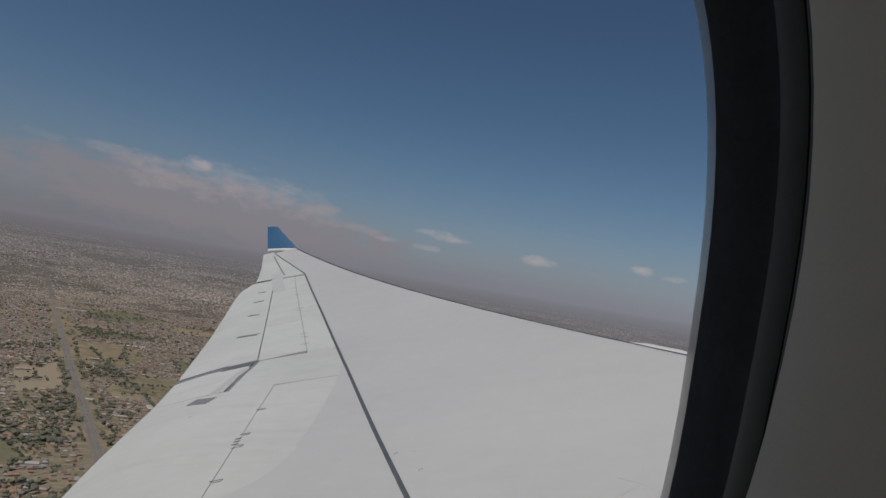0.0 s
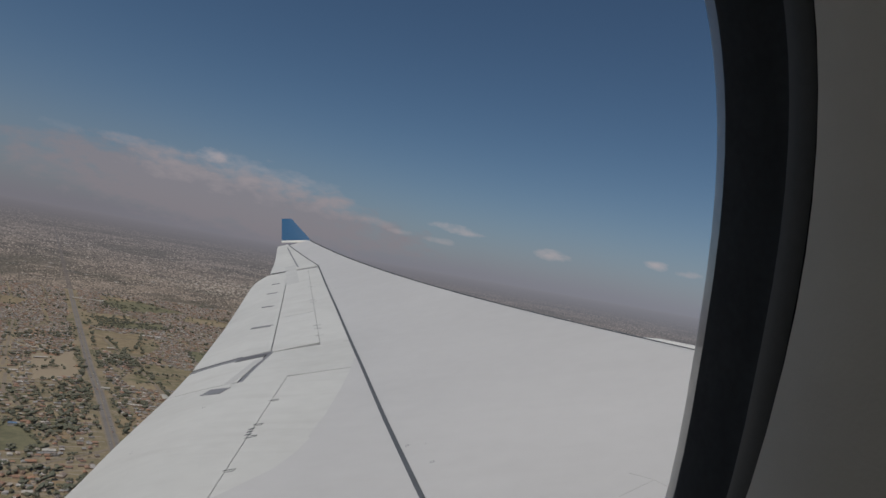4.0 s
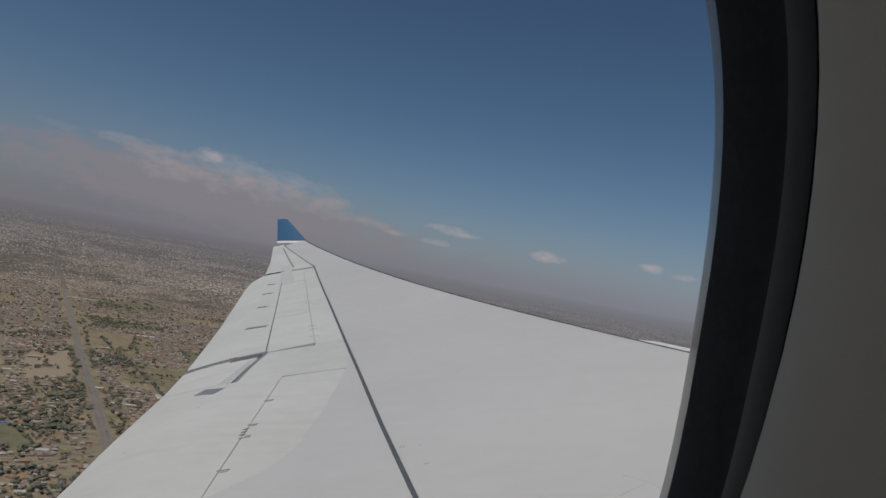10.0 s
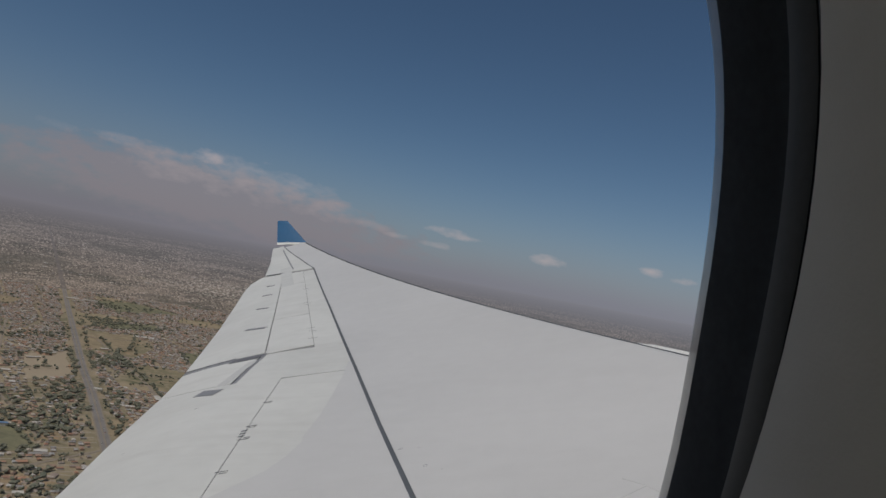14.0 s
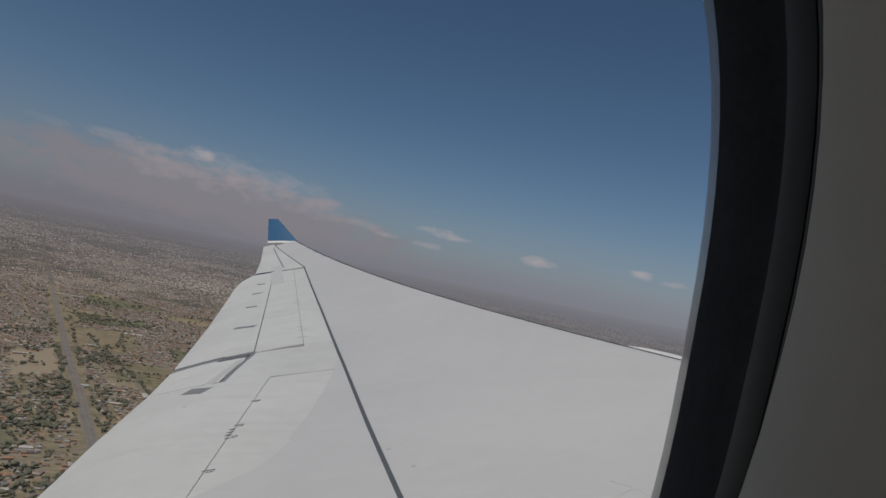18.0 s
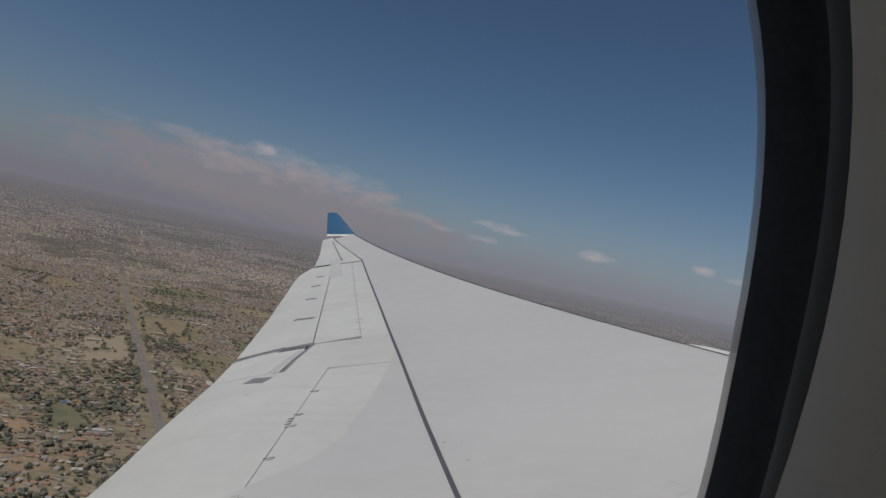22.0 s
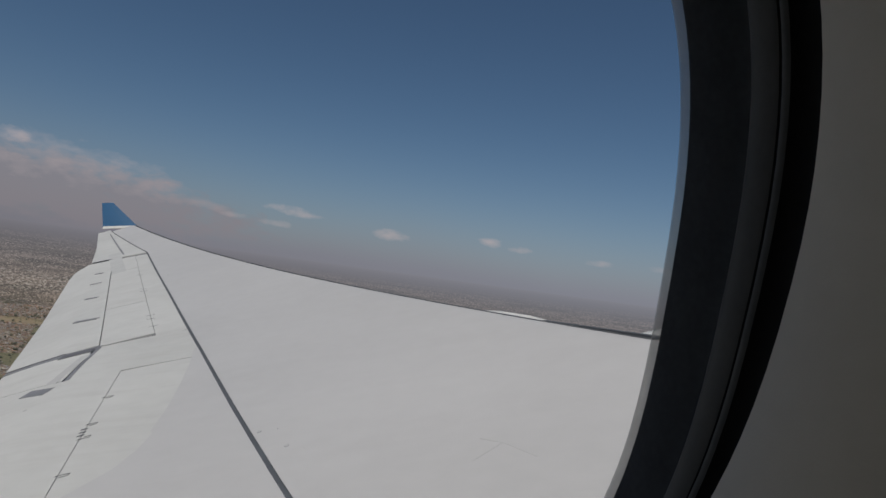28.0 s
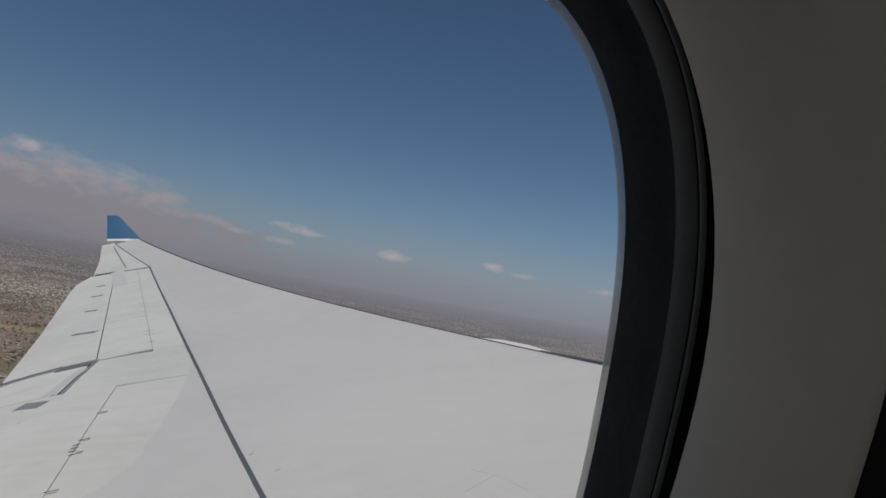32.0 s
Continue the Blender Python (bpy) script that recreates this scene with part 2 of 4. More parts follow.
def part(name, verts, faces, mat, parent, label="", smooth=True):
    ob = mesh_ob(name, verts, faces, mat, smooth)
    ob.parent = parent
    if label:
        tagged(ob, label)
    return ob


def thing(name, m, label, category, group="", kind=""):
    e = new(name)
    e.matrix_world = m
    return tagged(e, label, category, group, kind)


# ---------------- wing surface ----------------
Y_ROOT, Y_TIP = 0.45, 27.65


def x_le(y):
    return 6.0 - 0.637 * y


def z_le(y):
    y = min(max(y, 0.3), 28.2)
    return 1.632e-06 * y ** 3 + 0.0024974 * y * y - 0.00011658 * y - 1.2121


def top(x, y):
    d = max(x_le(y) - x, 0.0)
    return z_le(y) - 0.1682 * d + 0.01178 * d * d


def skin(x, y, dz=0.0):
    """The panel plan laid onto the skin: the farther behind the leading edge, the more it is drawn in towards the root."""
    d = max(x_le(y) - x, 0.0)
    k = 1 + d * (0.0818956 - 0.00272268 * y - 3.82262e-5 * y * y) + d * d * (-0.0292165 + 0.00135309 * y + 7.379e-7 * y * y) + d ** 3 * (0.00169331 - 1.267723e-4 * y)
    q = min(max(1 - (x - along(TE, y)) / 1.8, 0.0), 1.0)  # flaps and aileron curl down to the trailing edge
    e = 1 + 0.15 * q * q * min(max((20.5 - y) / 6, 0.0), 1.0)
    return x * k * e, y * k * e, 0.05 + (top(x * k, y * k) + dz - 0.05) * e


def along(points, y):
    """x of a line given by (y, x) pairs in rising y."""
    if y <= points[0][0]:
        return points[0][1]
    for (y0, x0), (y1, x1) in zip(points, points[1:]):
        if y <= y1:
            return x0 + (x1 - x0) * (y - y0) / (y1 - y0)
    return points[-1][1]


BAND = [(0.4, 0.84), (5.01, -1.292), (6.675, -2.046), (9.0, -3.075), (10.9, -3.926), (13.745, -5.20), (21.0, -8.50), (23.69, -10.10), (27.5, -12.38), (28.1, -12.70)]
TE = [(0.4, -5.45), (6.99, -5.91), (8.09, -6.16), (8.86, -6.28), (9.75, -6.43), (10.80, -6.72), (14.02, -7.86), (18.73, -9.68), (19.8, -10.03), (20.9, -10.10), (23.8, -11.29), (27.5, -12.93), (28.1, -13.18)]
HINGE = [(10.5, -5.12), (10.83, -5.26), (20.9, -9.46)]
SPOIL = [(10.5, -4.265), (10.62, -4.30), (20.7, -8.72)]
FLAP = [(0.4, -2.18), (5.83, -3.44), (9.11, -4.20), (9.4, -4.27)]


def plate(name, y0, y1, front, rear, mat, parent, label="", lift=0.0, deep=0.03, ny=None, nx=10, skew0=0.0, skew1=0.0):
    """A skin panel lying on the wing between two chordwise ends and two lines; skew shifts an end's y along the chord."""
    ny = ny or max(6, int((y1 - y0) * 3))
    verts, faces = [], []
    for i in range(ny + 1):
        for j in range(nx + 1):
            v, w = i / ny, j / nx
            y = y0 + skew0 * w + (y1 + skew1 * w - y0 - skew0 * w) * v
            x = front(y) + (rear(y) - front(y)) * w
            verts.append(skin(x, y, lift))
    n = len(verts)
    verts += [(x, y, z - deep) for x, y, z in verts]
    k = nx + 1
    for i in range(ny):
        for j in range(nx):
            a = i * k + j
            faces.append((a, a + 1, a + k + 1, a + k))
            faces.append((n + a, n + a + k, n + a + k + 1, n + a + 1))
    for i in range(ny):
        for j in (0, nx):
            a = i * k + j
            q = (a, a + k, n + a + k, n + a)
            faces.append(q if j == 0 else q[::-1])
    for j in range(nx):
        for i in (0, ny):
            a = i * k + j
            q = (a, n + a, n + a + 1, a + 1)
            faces.append(q if i == 0 else q[::-1])
    ob = part(name, verts, faces, mat, parent, label)
    mod = ob.modifiers.new("edges", "EDGE_SPLIT")
    mod.split_angle = radians(50)
    return ob


def strip(name, points, width, mat, parent, label="", lift=0.004, seg=0.25, taper=None):
    """A raised strip laid along a line of (x, y) points on the wing."""
    pts = []
    for (xa, ya), (xb, yb) in zip(points, points[1:]):
        m = max(1, int(math.hypot(xb - xa, yb - ya) / seg))
        pts += [(xa + (xb - xa) * k / m, ya + (yb - ya) * k / m) for k in range(m)]
    pts.append(points[-1])
    verts, faces = [], []
    for k, (x, y) in enumerate(pts):
        a, b = pts[max(k - 1, 0)], pts[min(k + 1, len(pts) - 1)]
        tx, ty = b[0] - a[0], b[1] - a[1]
        ln = math.hypot(tx, ty) or 1
        wd = width if taper is None else width + (taper - width) * k / (len(pts) - 1)
        nx_, ny_ = -ty / ln * wd / 2, tx / ln * wd / 2
        for s, dz in ((-1, -0.01), (-1, lift), (1, lift), (1, -0.01)):
            px, py = x + s * nx_, y + s * ny_
            verts.append(skin(px, py, dz))
    for k in range(len(pts) - 1):
        a = 4 * k
        for j in range(3):
            faces.append((a + j, a + j + 1, a + j + 5, a + j + 4))
    return part(name, verts, faces, mat, parent, label, smooth=False)


wing = thing("aircraft_wing", PLANE, "light grey airliner wing with a blue upturned tip", "wing")

# main box: upper skin from the band to the leading edge, rounded nose, lower skin
verts, faces = [], []
NY, rings = 90, 0
for i in range(NY + 1):
    y = Y_ROOT + (Y_TIP - Y_ROOT) * i / NY
    c = x_le(y) - along(TE, y)
    ring = []
    xb = along(BAND, y) + 0.023
    for j in range(25):
        x = xb + (x_le(y) - xb) * j / 24
        ring.append(skin(x, y))
    f = 0.25 + 0.75 * min(1, c / 8)
    for dx, dz in ((0.06, -0.025), (0.12, -0.08), (0.14, -0.18), (0.09, -0.30), (-0.15, -0.42)):
        ring.append((x_le(y) + dx * f, y, z_le(y) + dz * f))
    for j in range(1, 9):
        x = x_le(y) - 0.15 * f + (along(TE, y) + 0.02 - x_le(y) + 0.15 * f) * j / 8
        u = (x_le(y) - x) / c
        ring.append(skin(x, y, -0.06 - 0.42 * f * (1 - u) ** 0.8))
    rings = len(ring)
    verts += ring
for i in range(NY):
    for j in range(rings - 1):
        a = i * rings + j
        faces.append((a, a + rings, a + rings + 1, a + 1))
part("wing_box", verts, faces, M_SKIN, wing)
# dark sheet added just below the plates so the panel gaps read as shade
plate("rear_structure", Y_ROOT, 27.9, lambda y: along(BAND, y) + 0.3, lambda y: along(TE, y) + 0.10, M_UNDER, wing, "dark sheet added to shade the panel gaps by its colour", lift=-0.028, deep=0.02, ny=70)
strip("rear_spar_seal", [(along(BAND, y), y) for y in np.linspace(0.6, 21.0, 60)], 0.038, M_DARK, wing, "dark rubber seal strip along the rear spar", lift=-0.004)
strip("tip_seal", [(-8.50, 21.0), (-10.10, 23.69), (-12.33, 27.4)], 0.032, M_DARK, wing, "dark seal strip", lift=-0.004)

b_aft = lambda y: along(BAND, y) - 0.023
plate("outer_fixed_panel", 10.62, 20.66, b_aft, lambda y: along(SPOIL, y) + 0.004, M_LIGHT, wing)
for ya, yb in ((10.86, 13.74), (13.76, 18.42), (18.44, 20.68)):
    plate("spoiler", ya, yb, lambda y: along(SPOIL, y) - 0.004, lambda y: along(HINGE, y) + 0.010, M_LIGHT, wing)
plate("aileron", 10.98, 20.72, lambda y: along(HINGE, y) - 0.010, lambda y: along(TE, y), M_LIGHT, wing, "light grey aileron")
plate("tip_panel", 20.98, 28.0, b_aft, lambda y: along(TE, y), M_LIGHT, wing)
plate("inboard_panel", Y_ROOT, 8.95, b_aft, lambda y: along(FLAP, y) + 0.005, M_LIGHT, wing, skew1=0.2)
plate("flap", Y_ROOT, 9.30, lambda y: along(FLAP, y) - 0.005, lambda y: along(TE, y), M_LIGHT, wing, "light grey flap", skew1=0.35)
plate("flap_end_panel", 8.963, 10.60, b_aft, lambda y: -5.05 - (y - 9.43) * 0.13, M_LIGHT, wing, skew0=0.42, skew1=0.235)
plate("flap_tab", 9.47, 10.80, lambda y: -5.14 - (y - 9.43) * 0.13, lambda y: along(TE, y), M_LIGHT, wing, skew0=0.19)

# crescent of box-grey paint between the seal and the light panels
CRES = [(5.70, -3.32), (5.81, -3.17), (6.01, -2.94), (6.29, -2.84), (6.62, -2.815), (6.68, -2.86), (7.24, -2.90), (7.95, -3.01), (8.7, -3.15), (9.41, -3.32)]
plate("grey_paint_patch", 5.5, 9.41, b_aft, lambda y: min(along(CRES, y), b_aft(y) - 0.001) if y > 5.7 else -3.32 - (5.7 - y) * 1.2, M_SKIN, wing, "grey paint edge", lift=0.004, deep=0.006, ny=60, nx=6)
plate("grey_paint_root", Y_ROOT, 5.5, b_aft, lambda y: along(FLAP, y) + 0.02, M_SKIN, wing, "grey paint edge", lift=0.004, deep=0.006)

# gap between aileron and flap, slot behind the spoiler, small hinge covers and fittings
strip("aileron_gap", [(-6.72, 10.80), (-6.30, 10.85), (-5.84, 10.87), (-5.24, 10.80)], 0.10, M_SLOT, wing, "grey gap beside the aileron", lift=0.006, taper=0.17)
strip("gap_lip", [(-6.72, 10.86), (-6.30, 10.91), (-5.84, 10.95)], 0.02, M_DARK, wing, lift=0.012)
strip("slot_seal", [(-5.24, 10.80), (-5.17, 10.06), (-5.06, 9.41)], 0.065, M_SLOT, wing, "brownish grey slot", lift=0.004)
strip("slot_cover", [(-5.84, 10.80), (-5.30, 10.74)], 0.16, M_UNDER, wing, lift=0.010)
strip("access_patch", [(-5.57, 9.33), (-5.16, 9.16)], 0.19, M_SLOT, wing, "slate grey rectangular patch", lift=0.005)
strip("bare_strip", [(-5.32, 10.55), (-5.30, 9.45)], 0.16, M_RIM2, wing, "pale bare strip", lift=0.003)
for (xa, ya), (xb, yb), wd in (((-8.99, 18.74), (-8.74, 18.68), 0.05), ((-8.41, 17.25), (-8.13, 17.21), 0.055), ((-7.68, 15.45), (-7.36, 15.35), 0.06), ((-6.84, 13.26), (-6.32, 13.10), 0.085)):
    strip("hinge_cover", [(xa, ya), (xb, yb)], wd, M_SLOT, wing, "grey hinge cover", lift=0.012)
strip("tip_step", [(-10.08, 20.96), (-9.47, 20.93)], 0.055, M_DARK, wing, "dark step at the tip panel", lift=0.006)
strip("tip_line", [(-12.23, 26.99), (-9.36, 21.41)], 0.045, M_SLOT, wing, lift=0.005)
strip("scuffed_patch", [(-9.9, 22.0), (-8.1, 18.15)], 0.34, M_SCUFF, wing, "slightly darker scuffed patch", lift=0.003)
strip("flap_seal", [(along(FLAP, y), y) for y in (0.6, 3.0, 5.82, 9.10)], 0.008, M_DARK, wing, lift=-0.006)
for yy, ln_ in ((8.20, 0.11), (7.40, 0.11), (7.02, -0.11), (6.24, 0.12), (5.45, 0.12)):
    xx = along(FLAP, yy)
    dy = 0.04 if ln_ > 0 else -0.04
    strip("fitting", [(xx - 0.03, yy), (xx + abs(ln_), yy - 0.02), (xx + abs(ln_), yy - 0.02 - dy), (xx + 0.03, yy - 0.01 - dy)], 0.0055, M_DARK, wing, "small bracket-shaped joint", lift=0.004)
for yy in (7.28, 7.20, 7.12):
    xx = along(FLAP, yy)
    strip("fitting", [(xx - 0.05, yy), (xx + 0.03, yy - 0.01)], 0.02, M_DARK, wing, lift=0.004)
for yy in (11.4, 12.0, 12.3, 14.9, 15.2, 17.2):
    xx = along(SPOIL, yy)
    strip("fitting", [(xx - 0.08, yy), (xx + 0.09, yy - 0.03)], 0.012, M_SLOT, wing, lift=0.002)
for xx, yy, rr in ((-1.32, 5.53, 0.020), (-1.64, 5.96, 0.020), (-1.47, 5.93, 0.008), (-5.17, 8.61, 0.024), (-1.16, 5.42, 0.006), (-5.55, 7.6, 0.016)):
    vs = [(xx + rr * q * math.cos(k * math.pi / 8), yy + rr * q * math.sin(k * math.pi / 8)) for q in (1, 0.68) for k in range(16)]
    part("fastener", [skin(x, y, 0.004) for x, y in vs], [(k, (k + 1) % 16, 16 + (k + 1) % 16, 16 + k) for k in range(16)], M_SLOT, wing, smooth=False)
strip("scratch", [(0.18, 4.86), (0.33, 4.72), (0.52, 4.41)], 0.008, M_RIM2, wing, "faint hairline joint", lift=0.002)
strip("scratch", [(0.33, 4.72), (0.10, 4.55)], 0.007, M_RIM2, wing, lift=0.002)
strip("stencil_bars", [(-6.38, 16.50), (-6.25, 16.15)], 0.03, M_SCUFF, wing, "small faded stencil", lift=0.003)
strip("stencil_bars", [(-6.26, 16.52), (-6.13, 16.17)], 0.03, M_SCUFF, wing, lift=0.003)
verts, faces = [], []
for k in range(81):  # thin dark lip along the whole leading edge
    y = 1.0 + 26.4 * k / 80
    hgt = max(0.002, 0.0012 * y - 0.010)
    verts += [(x_le(y) + 0.02, y, z_le(y) - 0.03), (x_le(y) + 0.02, y, z_le(y) + hgt), (x_le(y) + 0.05, y, z_le(y) + hgt), (x_le(y) + 0.05, y, z_le(y) - 0.03)]
for k in range(80):
    for j in range(3):
        faces.append((4 * k + j, 4 * k + j + 1, 4 * k + j + 5, 4 * k + j + 4))
part("slat_joint", verts, faces, M_DARK, wing, "thin dark joint along the leading edge", smooth=False)
# dark recess above the inboard leading edge
verts, faces = [], []
for k in range(13):
    y = 7.8 - 6.6 * k / 12
    hgt = min(0.04, 0.02 * (7.8 - y) + 0.002)
    x0 = x_le(y) + 0.05
    verts += [(x0, y, z_le(y) - 0.03), (x0, y, z_le(y) + hgt), (x0 + 0.05, y, z_le(y) + hgt), (x0 + 0.05, y, z_le(y) - 0.03)]
for k in range(12):
    for j in range(4):
        a, b = 4 * k + j, 4 * k + (j + 1) % 4
        faces.append((a, b, b + 4, a + 4))
faces += [(0, 1, 2, 3), (48, 51, 50, 49)]
part("slat_seal", verts, faces, M_DARK, wing, "dark seal above the inboard slat", smooth=False)

# winglet
verts, faces = [], []
prof = [(0, 0), (0.12, 0.5), (0.35, 1.0), (0.65, 0.75), (1, 0.0)]
levels = []
for k in range(9):
    v = k / 8
    le = Vector((-11.44, 27.64, 0.67)).lerp(Vector((-12.62, 28.32, 1.68)), v)
    te = Vector((-12.77, 27.59, 0.70)).lerp(Vector((-13.065, 28.32, 1.69)), v)
    nrm = Vector((0, -0.82, 0.57))
    th = 0.018 * (1 - 0.5 * v)
    ring = [le.lerp(te, a) + nrm * th * b for a, b in prof] + [le.lerp(te, a) - nrm * th * b for a, b in prof[-2:0:-1]]
    levels.append(len(verts))
    verts += [tuple(p) for p in ring]
m = len(verts) // 9
for k in range(8):
    for j in range(m):
        a, b = k * m + j, k * m + (j + 1) % m
        faces.append((a, b, b + m, a + m))
faces.append(tuple(range(8 * m, 9 * m)))
part("winglet", verts, faces, M_BLUE, wing, "deep blue painted winglet", smooth=False)

root = []
for v in (-0.05, 0.035):
    le = Vector((-11.44, 27.64, 0.67)).lerp(Vector((-12.62, 28.32, 1.68)), v)
    te = Vector((-12.77, 27.59, 0.70)).lerp(Vector((-13.065, 28.32, 1.69)), v)
    root += [tuple(le.lerp(te, a) + nrm * (0.022 * b + 0.003)) for a, b in prof] + [tuple(le.lerp(te, a) - nrm * (0.022 * b + 0.003)) for a, b in prof[::-1]]
part("winglet_root_fillet", root, [(k, (k + 1) % 10, 10 + (k + 1) % 10, 10 + k) for k in range(10)], M_LIGHT, wing, "white band at the winglet's foot", smooth=False)

# engine under the wing: only its top shows over the leading edge
engine = thing("engine", PLANE, "white engine cowl showing above the leading edge", "engine")


def turned(name, profile, axis_y, mat, parent, label="", squash=1.0):
    verts, faces = [], []
    for x, r, zc in profile:
        verts += [(x, axis_y + r * squash * math.sin(2 * math.pi * k / 40), zc + r * math.cos(2 * math.pi * k / 40)) for k in range(40)]
    for i in range(len(profile) - 1):
        for k in range(40):
            a, b = i * 40 + k, i * 40 + (k + 1) % 40
            faces.append((a, b, b + 40, a + 40))
    faces += [tuple(range(40)), tuple(range(len(verts) - 1, len(verts) - 41, -1))]
    return part(name, verts, faces, mat, parent, label)


M_COWL = material("white_cowl_paint", (0.50, 0.50, 0.49), 0.4, var=0.04, scale=1)
turned("cowl", [(0.9, 0.75, -2.92), (1.6, 1.0, -2.89), (2.5, 1.24, -2.85), (3.4, 1.36, -2.83), (4.6, 1.40, -2.83), (5.6, 1.33, -2.83), (6.1, 1.20, -2.83), (6.2, 1.08, -2.83)], 9.5, M_COWL, engine)
turned("pylon_fairing", [(-0.35, 0.05, -1.190), (-0.1, 0.17, -1.270), (0.27, 0.25, -1.345), (0.8, 0.28, -1.425), (1.2, 0.27, -1.500), (1.5, 0.22, -1.550), (1.8, 0.10, -1.590)], 9.5, M_COWL, engine, squash=0.8)

# ---------------- window and cabin wall ----------------
TILT = 0.1996
# depth, centre, half width and height, roundness above and below, turn
C_IN = (0.1925, -0.0825, 0.0492, 0.1276, 0.1836, 2.1260, 2.3236, -0.1920)
C_OUT = (0.3118, -0.0847, 0.0347, 0.1281, 0.2113, 2.5717, 2.9018, -0.1486)


LEFT = 1.901  # the centre line sits forward of the middle of the opening


def ring_at(spec, count=96, grow=0.0):
    yp, xc, zc, w, h, n_up, n_low, turn = spec
    pts = []
    for k in range(count):
        a = 2 * math.pi * k / count
        c, s = math.cos(a), math.sin(a)
        n = (n_up if c >= 0 else 3.2) if s >= 0 else (n_low if c >= 0 else 3.4)
        u = (w + grow) * math.copysign(abs(c) ** (2 / n), c) * (LEFT * (1.23 + 0.22 * max(s + 0.1, 0.0)) if c < 0 else 1.0)
        v = (h + grow) * math.copysign(abs(s) ** (2 / n), s)
        x = xc + u * math.cos(turn) - v * math.sin(turn)
        t = zc + u * math.sin(turn) + v * math.cos(turn)
        pts.append((x, yp - t * math.sin(TILT), t * math.cos(TILT)))
    return pts


def between(k):
    return tuple(a + (b - a) * k for a, b in zip(C_IN, C_OUT))


def loft(name, rings_, mat, parent, label="", close=False):
    verts, faces = [p for r in rings_ for p in r], []
    m = len(rings_[0])
    for k in range(len(rings_) - 1):
        for j in range(m):
            a, b = k * m + j, k * m + (j + 1) % m
            faces.append((a, a + m, b + m, b))
    return part(name, verts, faces, mat, parent, label)


window = thing("window_1", PLANE, "oval cabin window with dark rubber seals in a grey reveal", "window", kind="structure")
RECESS = 0.0187  # the seals sit behind the lining's edge and close in towards the glass


def inward(k, bump=0.0):
    return ring_at(between(0.5 + 0.5 * k), grow=RECESS * (1 - k) + bump)


loft("outer_gap", [ring_at(between(0.0)), ring_at(between(0.03), grow=0.014), ring_at(between(0.42), grow=0.026), ring_at(between(0.49), grow=0.0225), inward(0.0)], M_RUBBER, window, "black gap behind the lining's edge")
loft("retainer_ring", [inward(0.0), inward(0.02, -0.0006), inward(0.06, -0.0006), inward(0.085, 0.0006)], M_RETAIN, window, "dark grey retainer ring")
loft("seal_groove", [inward(0.085, 0.0006), inward(0.095, 0.002), inward(0.11, 0.0006)], M_RUBBER, window, "thin black groove")
loft("inner_ring", [inward(0.11, 0.0006), inward(0.13), inward(0.25), inward(0.36, 0.001), inward(0.42, 0.003), inward(0.46, 0.006)], M_RETAIN, window, "dark grey moulded ring")
loft("inner_seal", [inward(0.46, 0.006), inward(0.53, 0.0062), inward(0.62, 0.0035), inward(0.76, 0.0012), inward(0.9, 0.0004), inward(0.97), inward(1.0)], M_SEAL, window, "blue-black rubber seal")
o = C_OUT
RIM_STEPS = ((0.0025, -0.0008), (0.0060, -0.0016), (0.0085, -0.0016))
loft("window_rim", [ring_at(o)] + [ring_at((o[0] + dy, o[1], o[2], o[3] + g, o[4] + g, *o[5:])) for dy, g in RIM_STEPS] + [ring_at((o[0] + 0.010, o[1], o[2], 0.4, 0.4, 4, 4, o[7]))], M_RIM, window, "pale grey painted window rim")
BEZEL = (0.150, -0.0741, 0.0642, 0.1550, 0.2000, 2.200, 2.500, -0.1736)
reveal = [ring_at(C_IN)] + [ring_at((C_IN[0] + (BEZEL[0] - C_IN[0]) * ky, *(p + (q - p) * k for p, q in zip(C_IN[1:], BEZEL[1:])))) for k, ky in ((0.08, 0.22), (0.22, 0.45), (0.42, 0.68), (0.68, 0.88), (1.0, 1.0))]
loft("reveal", reveal, M_LINING, window, "grey moulded plastic window reveal")
wall = thing("wall_window", PLANE, "grey plastic cabin side wall panel round the window", "wall", kind="structure")
bx, bz, bw, bh = BEZEL[1:5]
bn = BEZEL[5:]
loft("lining_panel", [ring_at(BEZEL)] + [ring_at((y_, bx, bz, bw + g, bh + g, *bn)) for y_, g in ((0.1486, 0.0025), (0.1510, 0.0046), (0.172, 0.0085), (0.205, 0.0135))], M_LINING, wall)
# dark grey trough added where the lining falls away into shade
loft("panel_gap", [ring_at((y_, bx, bz, bw + g, bh + g, *bn)) for y_, g in ((0.205, 0.0135), (0.25, 0.018), (0.275, 0.027), (0.275, 0.055), (0.18, 0.070))], M_RETAIN, wall, "dark trough standing in for shade beside the lining panel")
loft("outer_panel", [ring_at((0.18, bx, bz, bw + 0.070, bh + 0.070, *bn)), ring_at((0.15, bx, bz, bw + 0.078, bh + 0.080, *bn)), ring_at((0.13, bx, bz, 0.6, 0.75, 6, 6, -0.1)), ring_at((0.03, 0.664, 0.1, 1.636, 1.25, 14, 14, 0.0))], M_LINING, wall)


def slab(name, lo, hi, mat, label, category):
    v = [(x, y, z) for x in (lo[0], hi[0]) for y in (lo[1], hi[1]) for z in (lo[2], hi[2])]
    f = [(0, 1, 3, 2), (4, 6, 7, 5), (0, 4, 5, 1), (2, 3, 7, 6), (0, 2, 6, 4), (1, 5, 7, 3)]
    ob = mesh_ob(name, v, f, mat, False)
    ob.matrix_world = PLANE
    return tagged(ob, label, category, kind="structure")


